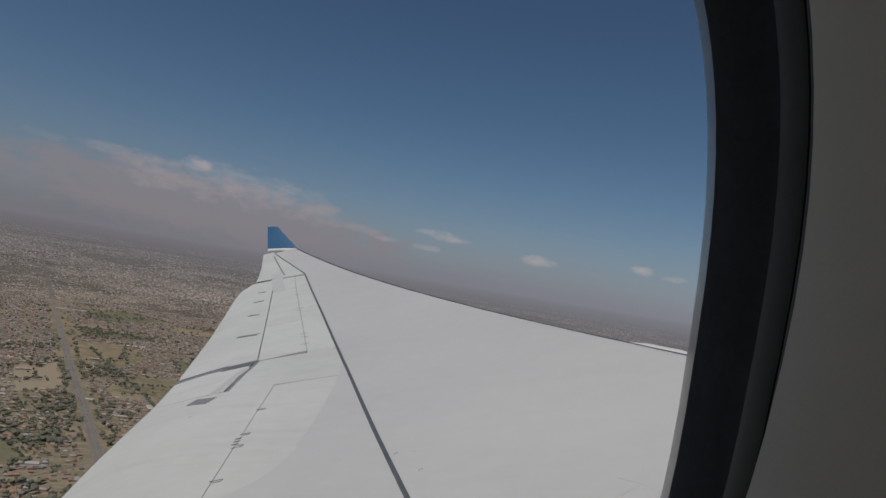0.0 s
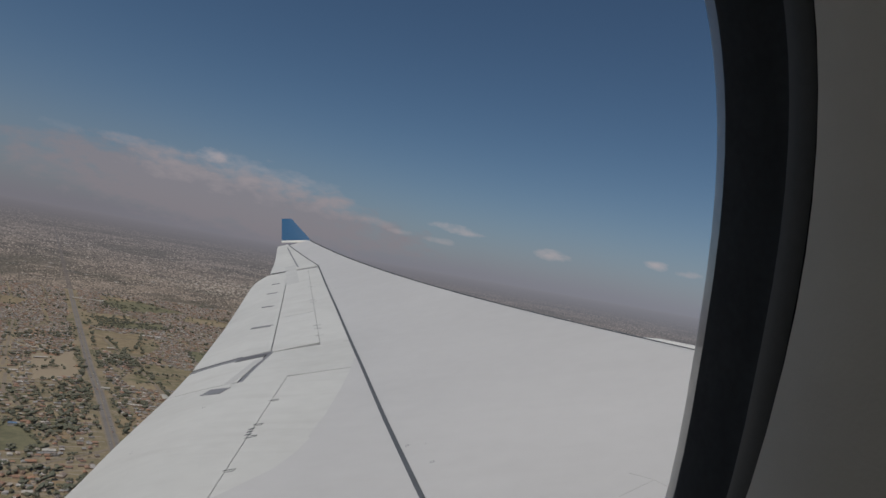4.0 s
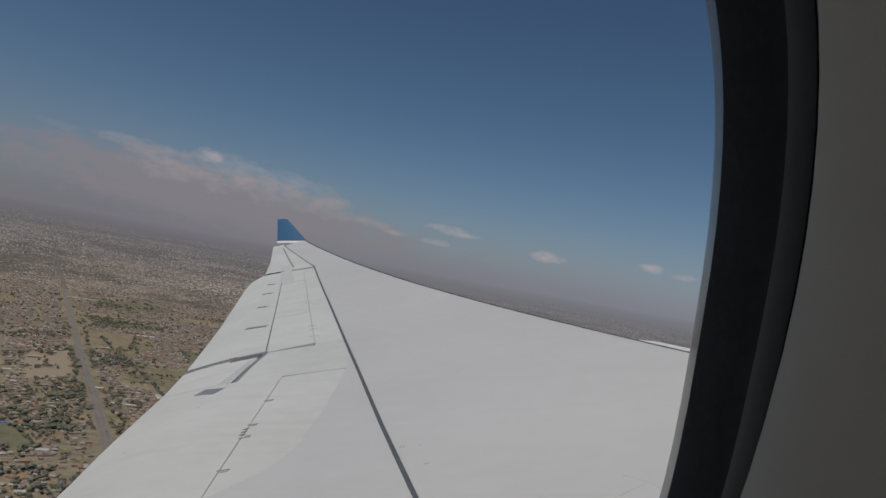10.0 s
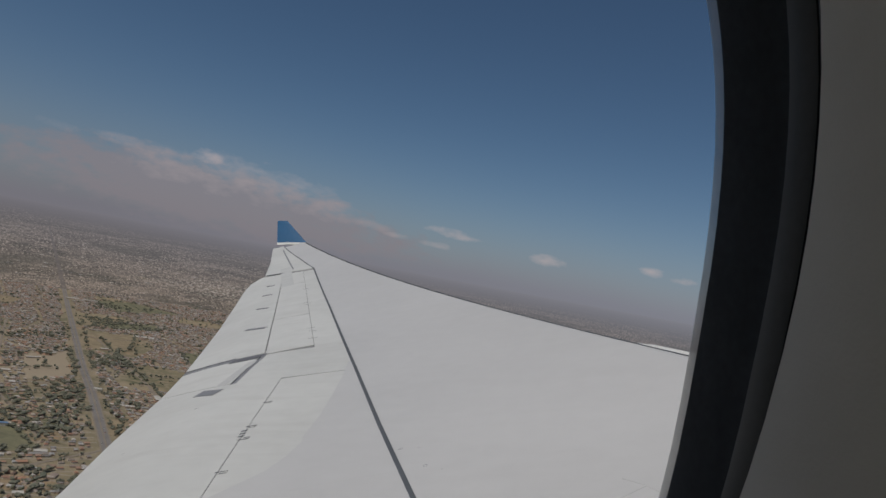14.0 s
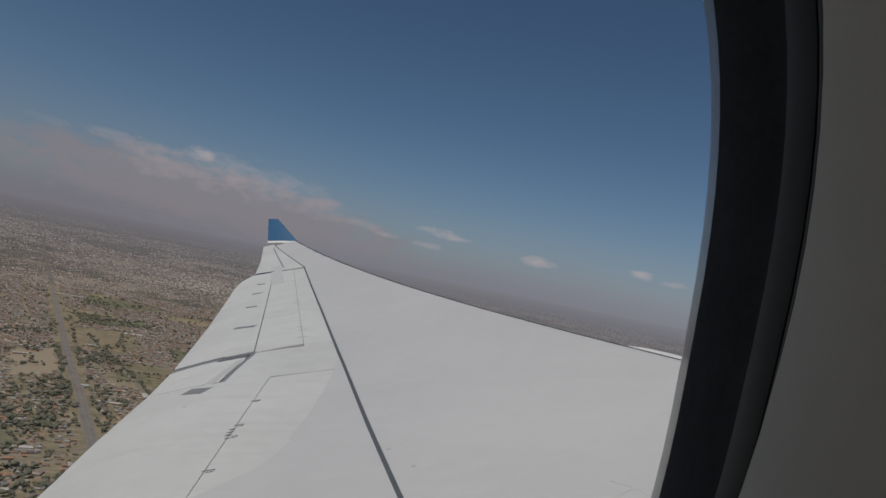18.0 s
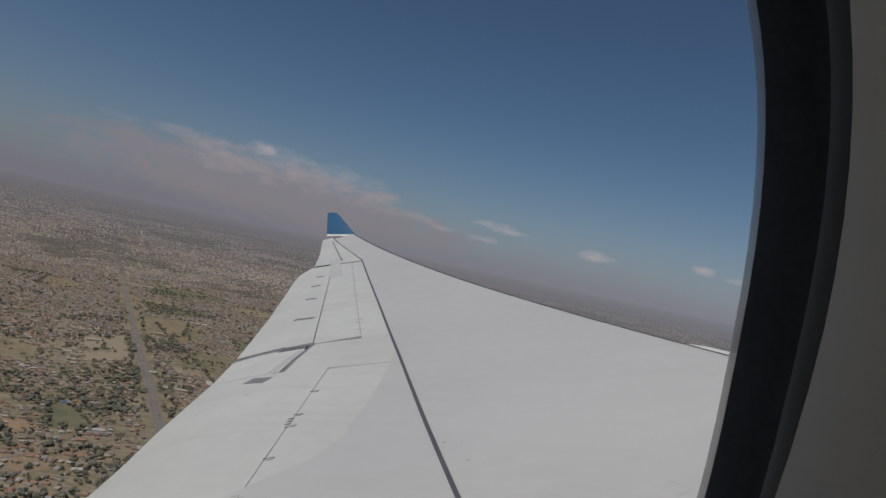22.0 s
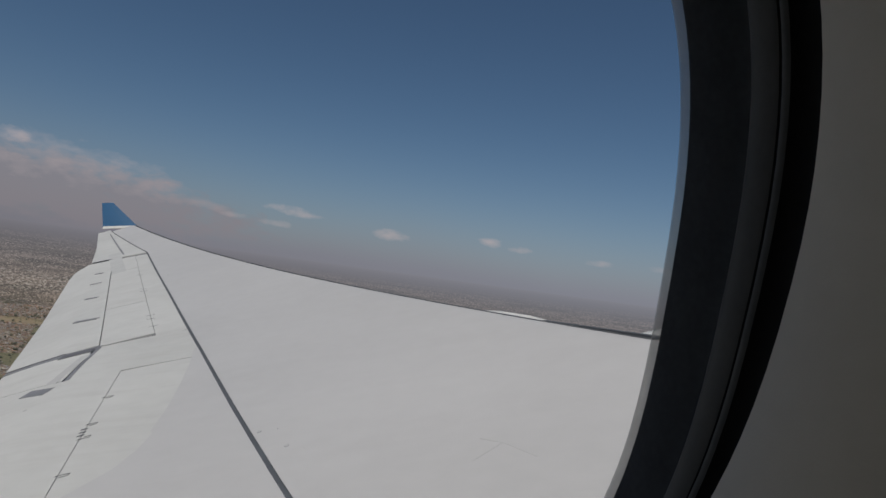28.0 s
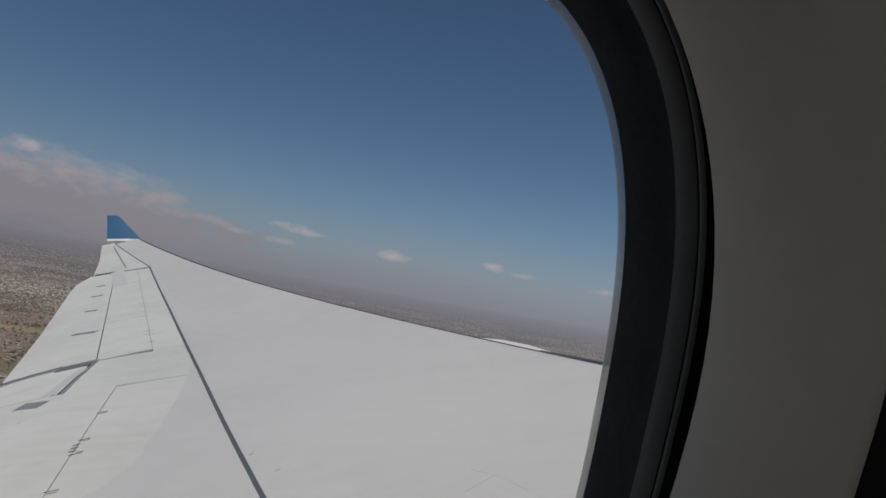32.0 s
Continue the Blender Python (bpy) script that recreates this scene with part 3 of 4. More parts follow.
# unseen cabin shell, added to close the space and keep it dark
slab("floor", (-2.4, -4.1, -1.25), (2.3, 0.30, -1.17), M_RETAIN, "dark cabin floor", "floor")
def arc_shell(name, a0, a1, mat, label, category):
    verts, faces, n = [], [], 24
    for k in range(n + 1):
        a = radians(a0 + (a1 - a0) * k / n)
        for r in (2.3, 2.36):
            for x in (-2.4, 2.3):
                verts.append((x, -2.1 + r * math.cos(a), r * math.sin(a)))
    for k in range(n):
        a = 4 * k
        faces += [(a, a + 1, a + 5, a + 4), (a + 2, a + 6, a + 7, a + 3), (a, a + 4, a + 6, a + 2), (a + 1, a + 3, a + 7, a + 5)]
    ob = mesh_ob(name, verts, faces, mat, False)
    ob.matrix_world = PLANE
    return tagged(ob, label, category, kind="structure")


arc_shell("ceiling", 27.0, 150.0, M_LINING, "pale curved cabin ceiling", "ceiling")
arc_shell("wall_far", 150.0, 213.0, M_LINING, "pale curved far cabin wall", "wall")
# unseen fill light, added to brighten the lining round the window
fill_strip = thing("ceiling_light", PLANE, "unseen warm fill light strip added above the window", "light")
M_FILL = bpy.data.materials.new("warm_fill_glow")
M_FILL.use_nodes = True
ln = nodes_of(M_FILL.node_tree)
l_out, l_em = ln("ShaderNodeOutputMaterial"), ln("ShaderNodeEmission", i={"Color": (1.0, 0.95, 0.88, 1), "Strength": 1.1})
M_FILL.node_tree.links.new(l_em.outputs[0], l_out.inputs[0])
part("diffuser", [(x, y, z) for x in (-2.0, 2.0) for y in (-0.32, -0.17) for z in (0.50, 0.52)], [(0, 1, 3, 2), (4, 6, 7, 5), (0, 4, 5, 1), (2, 3, 7, 6), (0, 2, 6, 4), (1, 5, 7, 3)], M_FILL, fill_strip, smooth=False)
# end walls added out of view to close the shell
for name, x0 in (("wall_aft", -2.46), ("wall_forward", 2.3)):
    rim = [(-2.1 + 2.34 * math.cos(radians(q)), 2.34 * math.sin(radians(q))) for q in range(-30, 211, 8)]
    k_ = len(rim)
    ob = mesh_ob(name, [(x0 + d, y, z) for d in (0, 0.06) for y, z in rim], [tuple(range(k_ - 1, -1, -1)), tuple(range(k_, 2 * k_))] + [(q, (q + 1) % k_, k_ + (q + 1) % k_, k_ + q) for q in range(k_)], M_LINING, False)
    ob.matrix_world = PLANE
    tagged(ob, "unseen end wall added to close the cabin", "wall", kind="structure")

# ---------------- ground ----------------
def ground_material():
    m = bpy.data.materials.new("dry_suburban_ground")
    m.use_nodes = True
    t = m.node_tree
    n = nodes_of(t)
    out, sh = n("ShaderNodeOutputMaterial"), n("ShaderNodeBsdfPrincipled", i={"Roughness": 0.95, "Specular IOR Level": 0.1})
    t.links.new(sh.outputs[0], out.inputs[0])
    co = n("ShaderNodeTexCoord")

    def noise_(s, d=4.0):
        x = n("ShaderNodeTexNoise", i={"Scale": s, "Detail": d, "Roughness": 0.6})
        t.links.new(co.outputs["Object"], x.inputs["Vector"])
        return x.outputs[0]

    def sharp(v, lo, k):
        return maths(t, "MULTIPLY", maths(t, "SUBTRACT", v, lo), k, clamp=True)
    c = mix_colour(t, sharp(noise_(0.004), 0.42, 6), (0.155, 0.136, 0.088), (0.240, 0.196, 0.130))
    c = mix_colour(t, sharp(noise_(0.007, 5), 0.55, 9), c, (0.285, 0.185, 0.115))
    c = mix_colour(t, sharp(noise_(0.0055, 6), 0.54, 9), c, (0.088, 0.090, 0.052))
    c = mix_colour(t, sharp(noise_(0.03, 4), 0.5, 8), c, (0.235, 0.195, 0.140))
    c = mix_colour(t, sharp(noise_(0.25, 3), 0.55, 5), c, (0.10, 0.09, 0.06))
    t.links.new(c, sh.inputs["Base Color"])
    return m


M_GROUND = ground_material()
R_FLAT = 4300.0
verts, faces = [(0, 0, 0)], []
NA = 96
radii = [400, 800, 1200, 1600, 2200, 3000, R_FLAT]
for r in radii:
    verts += [(r * math.sin(2 * math.pi * k / NA), r * math.cos(2 * math.pi * k / NA), 0) for k in range(NA)]
faces += [(0, 1 + (k + 1) % NA, 1 + k) for k in range(NA)]
for i in range(len(radii) - 1):
    for k in range(NA):
        a, b = 1 + i * NA + k, 1 + i * NA + (k + 1) % NA
        faces.append((a, b, b + NA, a + NA))
tagged(mesh_ob("ground", verts, faces, M_GROUND, False), "dry tan and olive ground under a sprawling suburb", "ground", kind="structure")


RIM = H + 40.0  # height of the far horizon on the backdrop


def backdrop_material():
    m = bpy.data.materials.new("self_lit_hazy_distance")
    m.use_nodes = True
    t = m.node_tree
    n = nodes_of(t)
    # emission without a lamp: the far plain's daylight is in its colours
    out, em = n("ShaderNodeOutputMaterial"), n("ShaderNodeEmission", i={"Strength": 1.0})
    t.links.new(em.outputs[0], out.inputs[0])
    co = n("ShaderNodeTexCoord")
    sp = n("ShaderNodeSeparateXYZ")
    t.links.new(co.outputs["Object"], sp.inputs[0])
    k = maths(t, "DIVIDE", RIM, maths(t, "MAXIMUM", maths(t, "SUBTRACT", RIM, sp.outputs[2]), 1.0))
    X, Y = maths(t, "MULTIPLY", sp.outputs[0], k), maths(t, "MULTIPLY", sp.outputs[1], k)
    cb = n("ShaderNodeCombineXYZ")
    t.links.new(X, cb.inputs[0])
    t.links.new(Y, cb.inputs[1])
    far = n("ShaderNodeVectorMath", op="LENGTH")
    t.links.new(cb.outputs[0], far.inputs[0])

    def sharp(v, lo, kk):
        return maths(t, "MULTIPLY", maths(t, "SUBTRACT", v, lo), kk, clamp=True)
    turn = maths(t, "ARCTAN2", sp.outputs[0], sp.outputs[1])
    dip = maths(t, "DIVIDE", H, far.outputs["Value"])
    plan, seen = n("ShaderNodeCombineXYZ"), n("ShaderNodeCombineXYZ")
    t.links.new(turn, plan.inputs[0])
    t.links.new(maths(t, "MULTIPLY", maths(t, "LOGARITHM", far.outputs["Value"], 2.718), 0.55), plan.inputs[1])
    t.links.new(turn, seen.inputs[0])
    t.links.new(maths(t, "MULTIPLY", dip, 1.7), seen.inputs[1])

    def noise_(s, d, v):
        x = n("ShaderNodeTexNoise", i={"Scale": s, "Detail": d, "Roughness": 0.62})
        t.links.new(v.outputs[0], x.inputs["Vector"])
        return x.outputs[0]
    c = mix_colour(t, sharp(noise_(14, 6, plan), 0.42, 6), (0.128, 0.115, 0.107), (0.198, 0.173, 0.158))
    c = mix_colour(t, maths(t, "MULTIPLY", sharp(noise_(9, 7, plan), 0.53, 10), 0.8), c, (0.072, 0.071, 0.066))
    c = mix_colour(t, maths(t, "MULTIPLY", sharp(noise_(22, 5, plan), 0.60, 14), 0.55), c, (0.115, 0.110, 0.078))
    for sc, amt, hi, lo in ((90, 0.45, (0.25, 0.215, 0.195), (0.066, 0.064, 0.058)), (230, 0.72, (0.31, 0.27, 0.245), (0.056, 0.053, 0.050)), (430, 0.95, (0.42, 0.375, 0.34), (0.040, 0.038, 0.036))):
        v = noise_(sc, 2.0, seen)
        c = mix_colour(t, maths(t, "MULTIPLY", sharp(v, 0.55, 6), amt), c, hi)
        c = mix_colour(t, maths(t, "MULTIPLY", sharp(maths(t, "SUBTRACT", 1.0, v), 0.54, 6), amt), c, lo)
    c = mix_colour(t, maths(t, "MULTIPLY", sharp(noise_(6, 6, plan), 0.53, 14), 0.6), c, (0.074, 0.074, 0.066))
    c = mix_colour(t, maths(t, "MULTIPLY", sharp(noise_(17, 4, plan), 0.60, 16), 0.5), c, (0.235, 0.205, 0.185))
    c = mix_colour(t, maths(t, "MULTIPLY", sharp(noise_(70, 2, plan), 0.68, 24), 0.8), c, (0.46, 0.44, 0.41))
    east = maths(t, "MULTIPLY", maths(t, "ADD", turn, 0.44), 5.5)
    north = maths(t, "MULTIPLY", maths(t, "SUBTRACT", dip, 0.066), 75.0)
    rows = maths(t, "SUBTRACT", 1.0, maths(t, "ADD", maths(t, "MULTIPLY", east, east), maths(t, "MULTIPLY", north, north)), clamp=True)
    c = mix_colour(t, maths(t, "MULTIPLY", maths(t, "MULTIPLY", sharp(noise_(260, 1.0, seen), 0.52, 12), rows), 0.9), c, (0.36, 0.34, 0.315))
    lane = maths(t, "ABSOLUTE", maths(t, "SUBTRACT", maths(t, "ADD", maths(t, "MULTIPLY", X, 0.745), maths(t, "MULTIPLY", Y, 0.667)), 180.0))
    on = maths(t, "MULTIPLY", maths(t, "LESS_THAN", lane, 13.0), maths(t, "LESS_THAN", X, 0.0))
    c = mix_colour(t, maths(t, "MULTIPLY", on, 0.75), c, (0.125, 0.115, 0.115))
    # haze painted into the colour, thickening with distance
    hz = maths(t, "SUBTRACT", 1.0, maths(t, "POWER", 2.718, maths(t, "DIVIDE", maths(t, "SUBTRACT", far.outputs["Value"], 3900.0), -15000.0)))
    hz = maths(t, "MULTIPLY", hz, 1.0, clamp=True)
    # near colours tinted warmer to match the lit ground sheet, fading with distance
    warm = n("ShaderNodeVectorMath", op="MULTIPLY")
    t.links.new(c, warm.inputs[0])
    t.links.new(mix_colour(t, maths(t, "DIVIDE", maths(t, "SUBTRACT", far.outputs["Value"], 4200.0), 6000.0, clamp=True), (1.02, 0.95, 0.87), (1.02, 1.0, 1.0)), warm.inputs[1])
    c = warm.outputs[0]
    fore = maths(t, "MULTIPLY_ADD", turn, -0.02 * 180 / math.pi, 0.2, clamp=True)
    streak = n("ShaderNodeCombineXYZ")
    t.links.new(turn, streak.inputs[0])
    t.links.new(maths(t, "MULTIPLY", dip, 11.0), streak.inputs[1])
    c = mix_colour(t, maths(t, "MULTIPLY", sharp(noise_(75, 2, streak), 0.665, 20), 0.7), c, (0.40, 0.38, 0.37))
    c = mix_colour(t, maths(t, "MULTIPLY", sharp(noise_(28, 4, streak), 0.55, 9), 0.55), c, (0.082, 0.078, 0.075))
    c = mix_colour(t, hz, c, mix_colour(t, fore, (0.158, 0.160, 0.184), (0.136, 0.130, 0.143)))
    # the last strip below the horizon is painted over with sky haze
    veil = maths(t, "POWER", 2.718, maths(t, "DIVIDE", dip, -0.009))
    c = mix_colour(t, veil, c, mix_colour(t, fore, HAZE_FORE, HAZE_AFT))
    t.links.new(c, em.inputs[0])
    return m


verts, faces = [], []
prof = [(R_FLAT - 5, -4.0), (4400, 12), (4500, 60), (4600, 140), (4700, 240), (4780, 330), (4830, 395), (4835, RIM - 0.6)]
for r, z in prof:
    verts += [(r * math.sin(2 * math.pi * k / NA), r * math.cos(2 * math.pi * k / NA), z) for k in range(NA)]
for i in range(len(prof) - 1):
    for k in range(NA):
        a, b = i * NA + k, i * NA + (k + 1) % NA
        faces.append((a, b, b + NA, a + NA))
tagged(mesh_ob("backdrop", verts, faces, backdrop_material(), True), "self-lit backdrop painted as a hazy city plain up to the horizon", "backdrop", kind="structure")


# ---------------- the town below ----------------
M_ROAD = material("worn_asphalt", (0.135, 0.125, 0.12), 0.9, var=0.2, scale=0.02)
M_TRACK = material("dusty_street", (0.175, 0.145, 0.112), 0.95, var=0.15, scale=0.02)
M_FIELD_TAN = material("dry_grass_field", (0.185, 0.145, 0.085), 0.95, var=0.35, scale=0.03, second=(0.255, 0.200, 0.125))
M_FIELD_GREEN = material("green_field", (0.105, 0.108, 0.060), 0.95, var=0.35, scale=0.03, second=(0.175, 0.160, 0.095))
M_SOIL = material("bare_red_soil", (0.235, 0.140, 0.088), 0.95, var=0.3, scale=0.02)
M_ROOFS = palette("township_roofs", [(0.235, 0.142, 0.098), (0.22, 0.18, 0.15), (0.23, 0.225, 0.22), (0.335, 0.31, 0.28), (0.135, 0.122, 0.112), (0.20, 0.138, 0.102), (0.29, 0.25, 0.21), (0.18, 0.172, 0.165), (0.275, 0.152, 0.098), (0.15, 0.13, 0.115), (0.285, 0.27, 0.255), (0.19, 0.15, 0.125), (0.205, 0.118, 0.082)])
M_WALLS = palette("township_walls", [(0.34, 0.28, 0.21), (0.28, 0.205, 0.15), (0.38, 0.345, 0.30), (0.24, 0.18, 0.13)])
M_ROOF1 = palette("house_roofs", [(0.235, 0.142, 0.098), (0.22, 0.18, 0.15), (0.23, 0.225, 0.22), (0.335, 0.31, 0.28), (0.135, 0.122, 0.112), (0.20, 0.138, 0.102), (0.29, 0.25, 0.21), (0.18, 0.172, 0.165), (0.275, 0.152, 0.098), (0.15, 0.13, 0.115), (0.285, 0.27, 0.255), (0.19, 0.15, 0.125), (0.205, 0.118, 0.082)], per="object")
M_WALL1 = palette("house_walls", [(0.33, 0.27, 0.20), (0.28, 0.20, 0.14), (0.36, 0.33, 0.29)], per="object")
M_LEAF = palette("tree_leaves", [(0.094, 0.097, 0.066), (0.108, 0.108, 0.074), (0.083, 0.089, 0.064), (0.120, 0.113, 0.078), (0.100, 0.098, 0.072)])
M_WHITE_ROOF = material("white_sheet_roof", (0.37, 0.35, 0.315), 0.6, var=0.2, scale=0.05)
M_PALE = material("pale_bare_yard", (0.33, 0.27, 0.19), 0.95, var=0.3, scale=0.03, second=(0.25, 0.20, 0.14))
M_LANE = material("pale_dust_lane", (0.215, 0.180, 0.142), 0.95, var=0.2, scale=0.02)
M_BLUE_ROOF = material("blue_sheet_roof", (0.10, 0.16, 0.25), 0.6, var=0.1, scale=0.05)
M_BARK = material("bark", (0.08, 0.06, 0.045), 0.9, var=0.2, scale=1)


def flat_ribbon(name, pts, width, z, mat, label, category):
    verts, faces = [], []
    for k, p in enumerate(pts):
        a, b = Vector(pts[max(k - 1, 0)]), Vector(pts[min(k + 1, len(pts) - 1)])
        d = (b - a).normalized()
        n = Vector((-d.y, d.x)) * width / 2
        for s, zz in ((1, z - 0.3), (1, z), (-1, z), (-1, z - 0.3)):
            verts.append((p[0] + s * n.x, p[1] + s * n.y, zz))
    for k in range(len(pts) - 1):
        a = 4 * k
        faces += [(a + j, a + j + 1, a + j + 5, a + j + 4) for j in range(3)]
    return tagged(mesh_ob(name, verts, faces, mat, False), label, category, kind="structure")


def flat_patch(name, pts, z, mat, label, category):
    verts, n = [], []
    for k, p in enumerate(pts):  # sides broken up a little
        q = pts[(k + 1) % len(pts)]
        for j in range(6):
            f = j / 6
            x, y = p[0] + (q[0] - p[0]) * f, p[1] + (q[1] - p[1]) * f
            verts.append((x + random.uniform(-5, 5), y + random.uniform(-5, 5), z))
    m = len(verts)
    verts += [(x, y, z - 0.3) for x, y, z in verts]
    faces = [tuple(range(m))] + [(k, m + k, m + (k + 1) % m, (k + 1) % m) for k in range(m)]
    return tagged(mesh_ob(name, verts, faces, mat, False), label, category, kind="structure")


MAIN_ROAD = [(-330, 600), (-560, 880), (-798, 1158), (-1087, 1481), (-1269, 1676), (-1658, 2112), (-2200, 2720), (-2793, 3389), (-3000, 3080 + 540)]
SIDE_ROADS = [[(-787, 1144), (-810, 980), (-835, 800), (-850, 640)], [(-787, 1150), (-640, 1290), (-420, 1500)], [(-1269, 1676), (-1000, 1905), (-640, 2250)],
              [(-1398, 1518), (-1700, 1850), (-1959, 2134)], [(-1330, 1458), (-1201, 1319), (-1115, 1262), (-1019, 1198), (-905, 1117)], [(-1235, 1440), (-1130, 1500)],
              [(-1658, 2112), (-1450, 2350), (-1100, 2700)], [(-1750, 2230), (-2150, 1900), (-2600, 1700)], [(-1594, 2141), (-1088, 1690), (-900, 1500)], [(-2200, 2720), (-1700, 3050), (-1150, 3500)]]
for side in (-1, 1):
    flat_ribbon("road", [(x + side * 5.2 * 0.745, y + side * 5.2 * 0.667) for x, y in MAIN_ROAD], 6.6, 0.56, M_ROAD, "worn grey carriageway of the main road", "road")
flat_ribbon("road_verge", MAIN_ROAD, 23, 0.25, M_TRACK, "dusty verge along the carriageway", "verge")
for pts in SIDE_ROADS:
    flat_ribbon("street", pts, 8, 0.46 + 0.006 * SIDE_ROADS.index(pts), M_TRACK, "dusty pale street between houses", "road")
FIELDS = [([(-1700, 2195), (-1614, 2394), (-1404, 2068), (-1490, 1952)], M_FIELD_TAN, "dry tan open field"), ([(-1019, 1122), (-981, 1143), (-868, 1076), (-861, 1040), (-902, 1004)], M_FIELD_GREEN, "dark green playing field"),
          ([(-1475, 1686), (-1471, 1852), (-1228, 1580), (-1248, 1453)], M_PALE, "pale bare school yard"), ([(-1860, 2502), (-1770, 2735), (-1663, 2578), (-1746, 2396)], M_FIELD_GREEN, "green open ground"),
          ([(-2080, 2900), (-1980, 3250), (-2300, 3350), (-2420, 3100)], M_FIELD_GREEN, "green open ground"), ([(-912, 1302), (-896, 1367), (-822, 1228), (-847, 1227)], M_FIELD_TAN, "dry lot"),
          ([(-1180, 2050), (-1330, 2250), (-1260, 2320), (-1110, 2130)], M_FIELD_GREEN, "green open ground"), ([(-2350, 2350), (-2550, 2600), (-2400, 2680), (-2250, 2450)], M_FIELD_TAN, "dry tan open field"),
          ([(-1480, 2700), (-1600, 2950), (-1470, 3000), (-1370, 2780)], M_FIELD_GREEN, "green open ground")]
lot = np.random.default_rng(4)
for k in range(26):
    a_, r_ = radians(lot.uniform(-48, -24)), lot.uniform(1050, 2700)
    cx, cy, ww, hh, tt = r_ * math.sin(a_), r_ * math.cos(a_), lot.uniform(9, 28), lot.uniform(10, 40), 0.84 + lot.normal(0, 0.2)
    if abs(cx * 0.745 + cy * 0.667 - 180) < 60:
        continue
    pts = [(cx + u * math.cos(tt) - v * math.sin(tt), cy + u * math.sin(tt) + v * math.cos(tt)) for u, v in ((-ww, -hh), (ww, -hh), (ww, hh), (-ww, hh))]
    FIELDS.append((pts, *[(M_FIELD_TAN, "small dry tan lot"), (M_FIELD_GREEN, "small green lot"), (M_SOIL, "bare reddish lot"), (M_PALE, "small pale bare lot")][int(lot.integers(4))]))
for k, (pts, mat, label) in enumerate(FIELDS):
    flat_patch("field", pts, 0.26 + 0.005 * k, mat, label, "field")


def inside(px, py, poly):
    c = np.zeros(px.shape, bool)
    for (x0, y0), (x1, y1) in zip(poly, poly[1:] + poly[:1]):
        c ^= ((y0 > py) != (y1 > py)) & (px < (x1 - x0) * (py - y0) / (y1 - y0 + 1e-9) + x0)
    return c


def near_line(px, py, pts, d):
    hit = np.zeros(px.shape, bool)
    for (x0, y0), (x1, y1) in zip(pts, pts[1:]):
        l2 = (x1 - x0) ** 2 + (y1 - y0) ** 2
        f = np.clip(((px - x0) * (x1 - x0) + (py - y0) * (y1 - y0)) / l2, 0, 1)
        hit |= np.hypot(px - x0 - f * (x1 - x0), py - y0 - f * (y1 - y0)) < d
    return hit


rng = np.random.default_rng(7)


def smooth_noise(px, py, size, seed):
    r = np.random.default_rng(seed)
    total = np.zeros(px.shape)
    for k in range(6):
        a, ph, s = r.uniform(0, 6.28), r.uniform(0, 6.28, 2), size * r.uniform(0.6, 1.6)
        total += np.sin((px * np.cos(a) + py * np.sin(a)) / s + ph[0]) * np.sin((py * np.cos(a) - px * np.sin(a)) / s + ph[1])
    return total / 2.2


# plots along streets; districts differ in their grid's turn
centres = np.stack([rng.uniform(-4200, 600, 60), rng.uniform(300, 4200, 60)], 1)
turns = rng.choice([0, 0, 0.25, -0.35, 0.6, 0.1], 60) + rng.normal(0, 0.05, 60)
plots, lanes = [], []
for k in range(60):
    c, s = math.cos(turns[k] + 0.84), math.sin(turns[k] + 0.84)
    gi, gj = np.meshgrid(np.arange(-95, 96), np.arange(-70, 71), indexing="ij")
    u, v = gi * 12.2, gj * 12.4 + (gj // 2) * 8.0
    keep = (gi % 13 != 0)
    u, v = u[keep] + rng.normal(0, 2.6, keep.sum()), v[keep] + rng.normal(0, 2.3, keep.sum())
    px, py = centres[k, 0] + u * c - v * s, centres[k, 1] + u * s + v * c
    own = np.argmin((px[:, None] - centres[:, 0]) ** 2 + (py[:, None] - centres[:, 1]) ** 2, 1) == k
    plots.append(np.stack([px[own], py[own], np.full(own.sum(), turns[k] + 0.84)], 1))
    gi, gj = np.meshgrid(np.arange(-95, 96), np.arange(-70, 71, 2), indexing="ij")
    u, v = gi.ravel() * 12.2, gj.ravel() * 12.4 + (gj.ravel() // 2) * 8.0 - 10.2
    px, py = centres[k, 0] + u * c - v * s, centres[k, 1] + u * s + v * c
    own = np.argmin((px[:, None] - centres[:, 0]) ** 2 + (py[:, None] - centres[:, 1]) ** 2, 1) == k
    lanes.append(np.stack([px[own], py[own], np.full(own.sum(), c), np.full(own.sum(), s)], 1))
plots, lanes = np.concatenate(plots), np.concatenate(lanes)
px, py = plots[:, 0], plots[:, 1]
rad, ang = np.hypot(px, py), np.degrees(np.arctan2(px, py))
ok = (rad > 880) & (rad < 4330) & (ang > -55) & (ang < -13)
ok &= smooth_noise(px, py, 160, 3) > -0.62
ok &= ~near_line(px, py, MAIN_ROAD, 30)
for pts in SIDE_ROADS:
    ok &= ~near_line(px, py, pts, 11)
for poly, _, _ in FIELDS:
    ok &= ~inside(px, py, poly)
leafy = (px * 0.745 + py * 0.667 < 160) & (rad < 2100) & (smooth_noise(px, py, 260, 5) > -0.3)
ok &= rng.random(len(px)) < np.where(leafy, 0.62, 0.95)
plots = plots[ok]
# dusty lanes between the rows of plots
lx, ly = lanes[:, 0], lanes[:, 1]
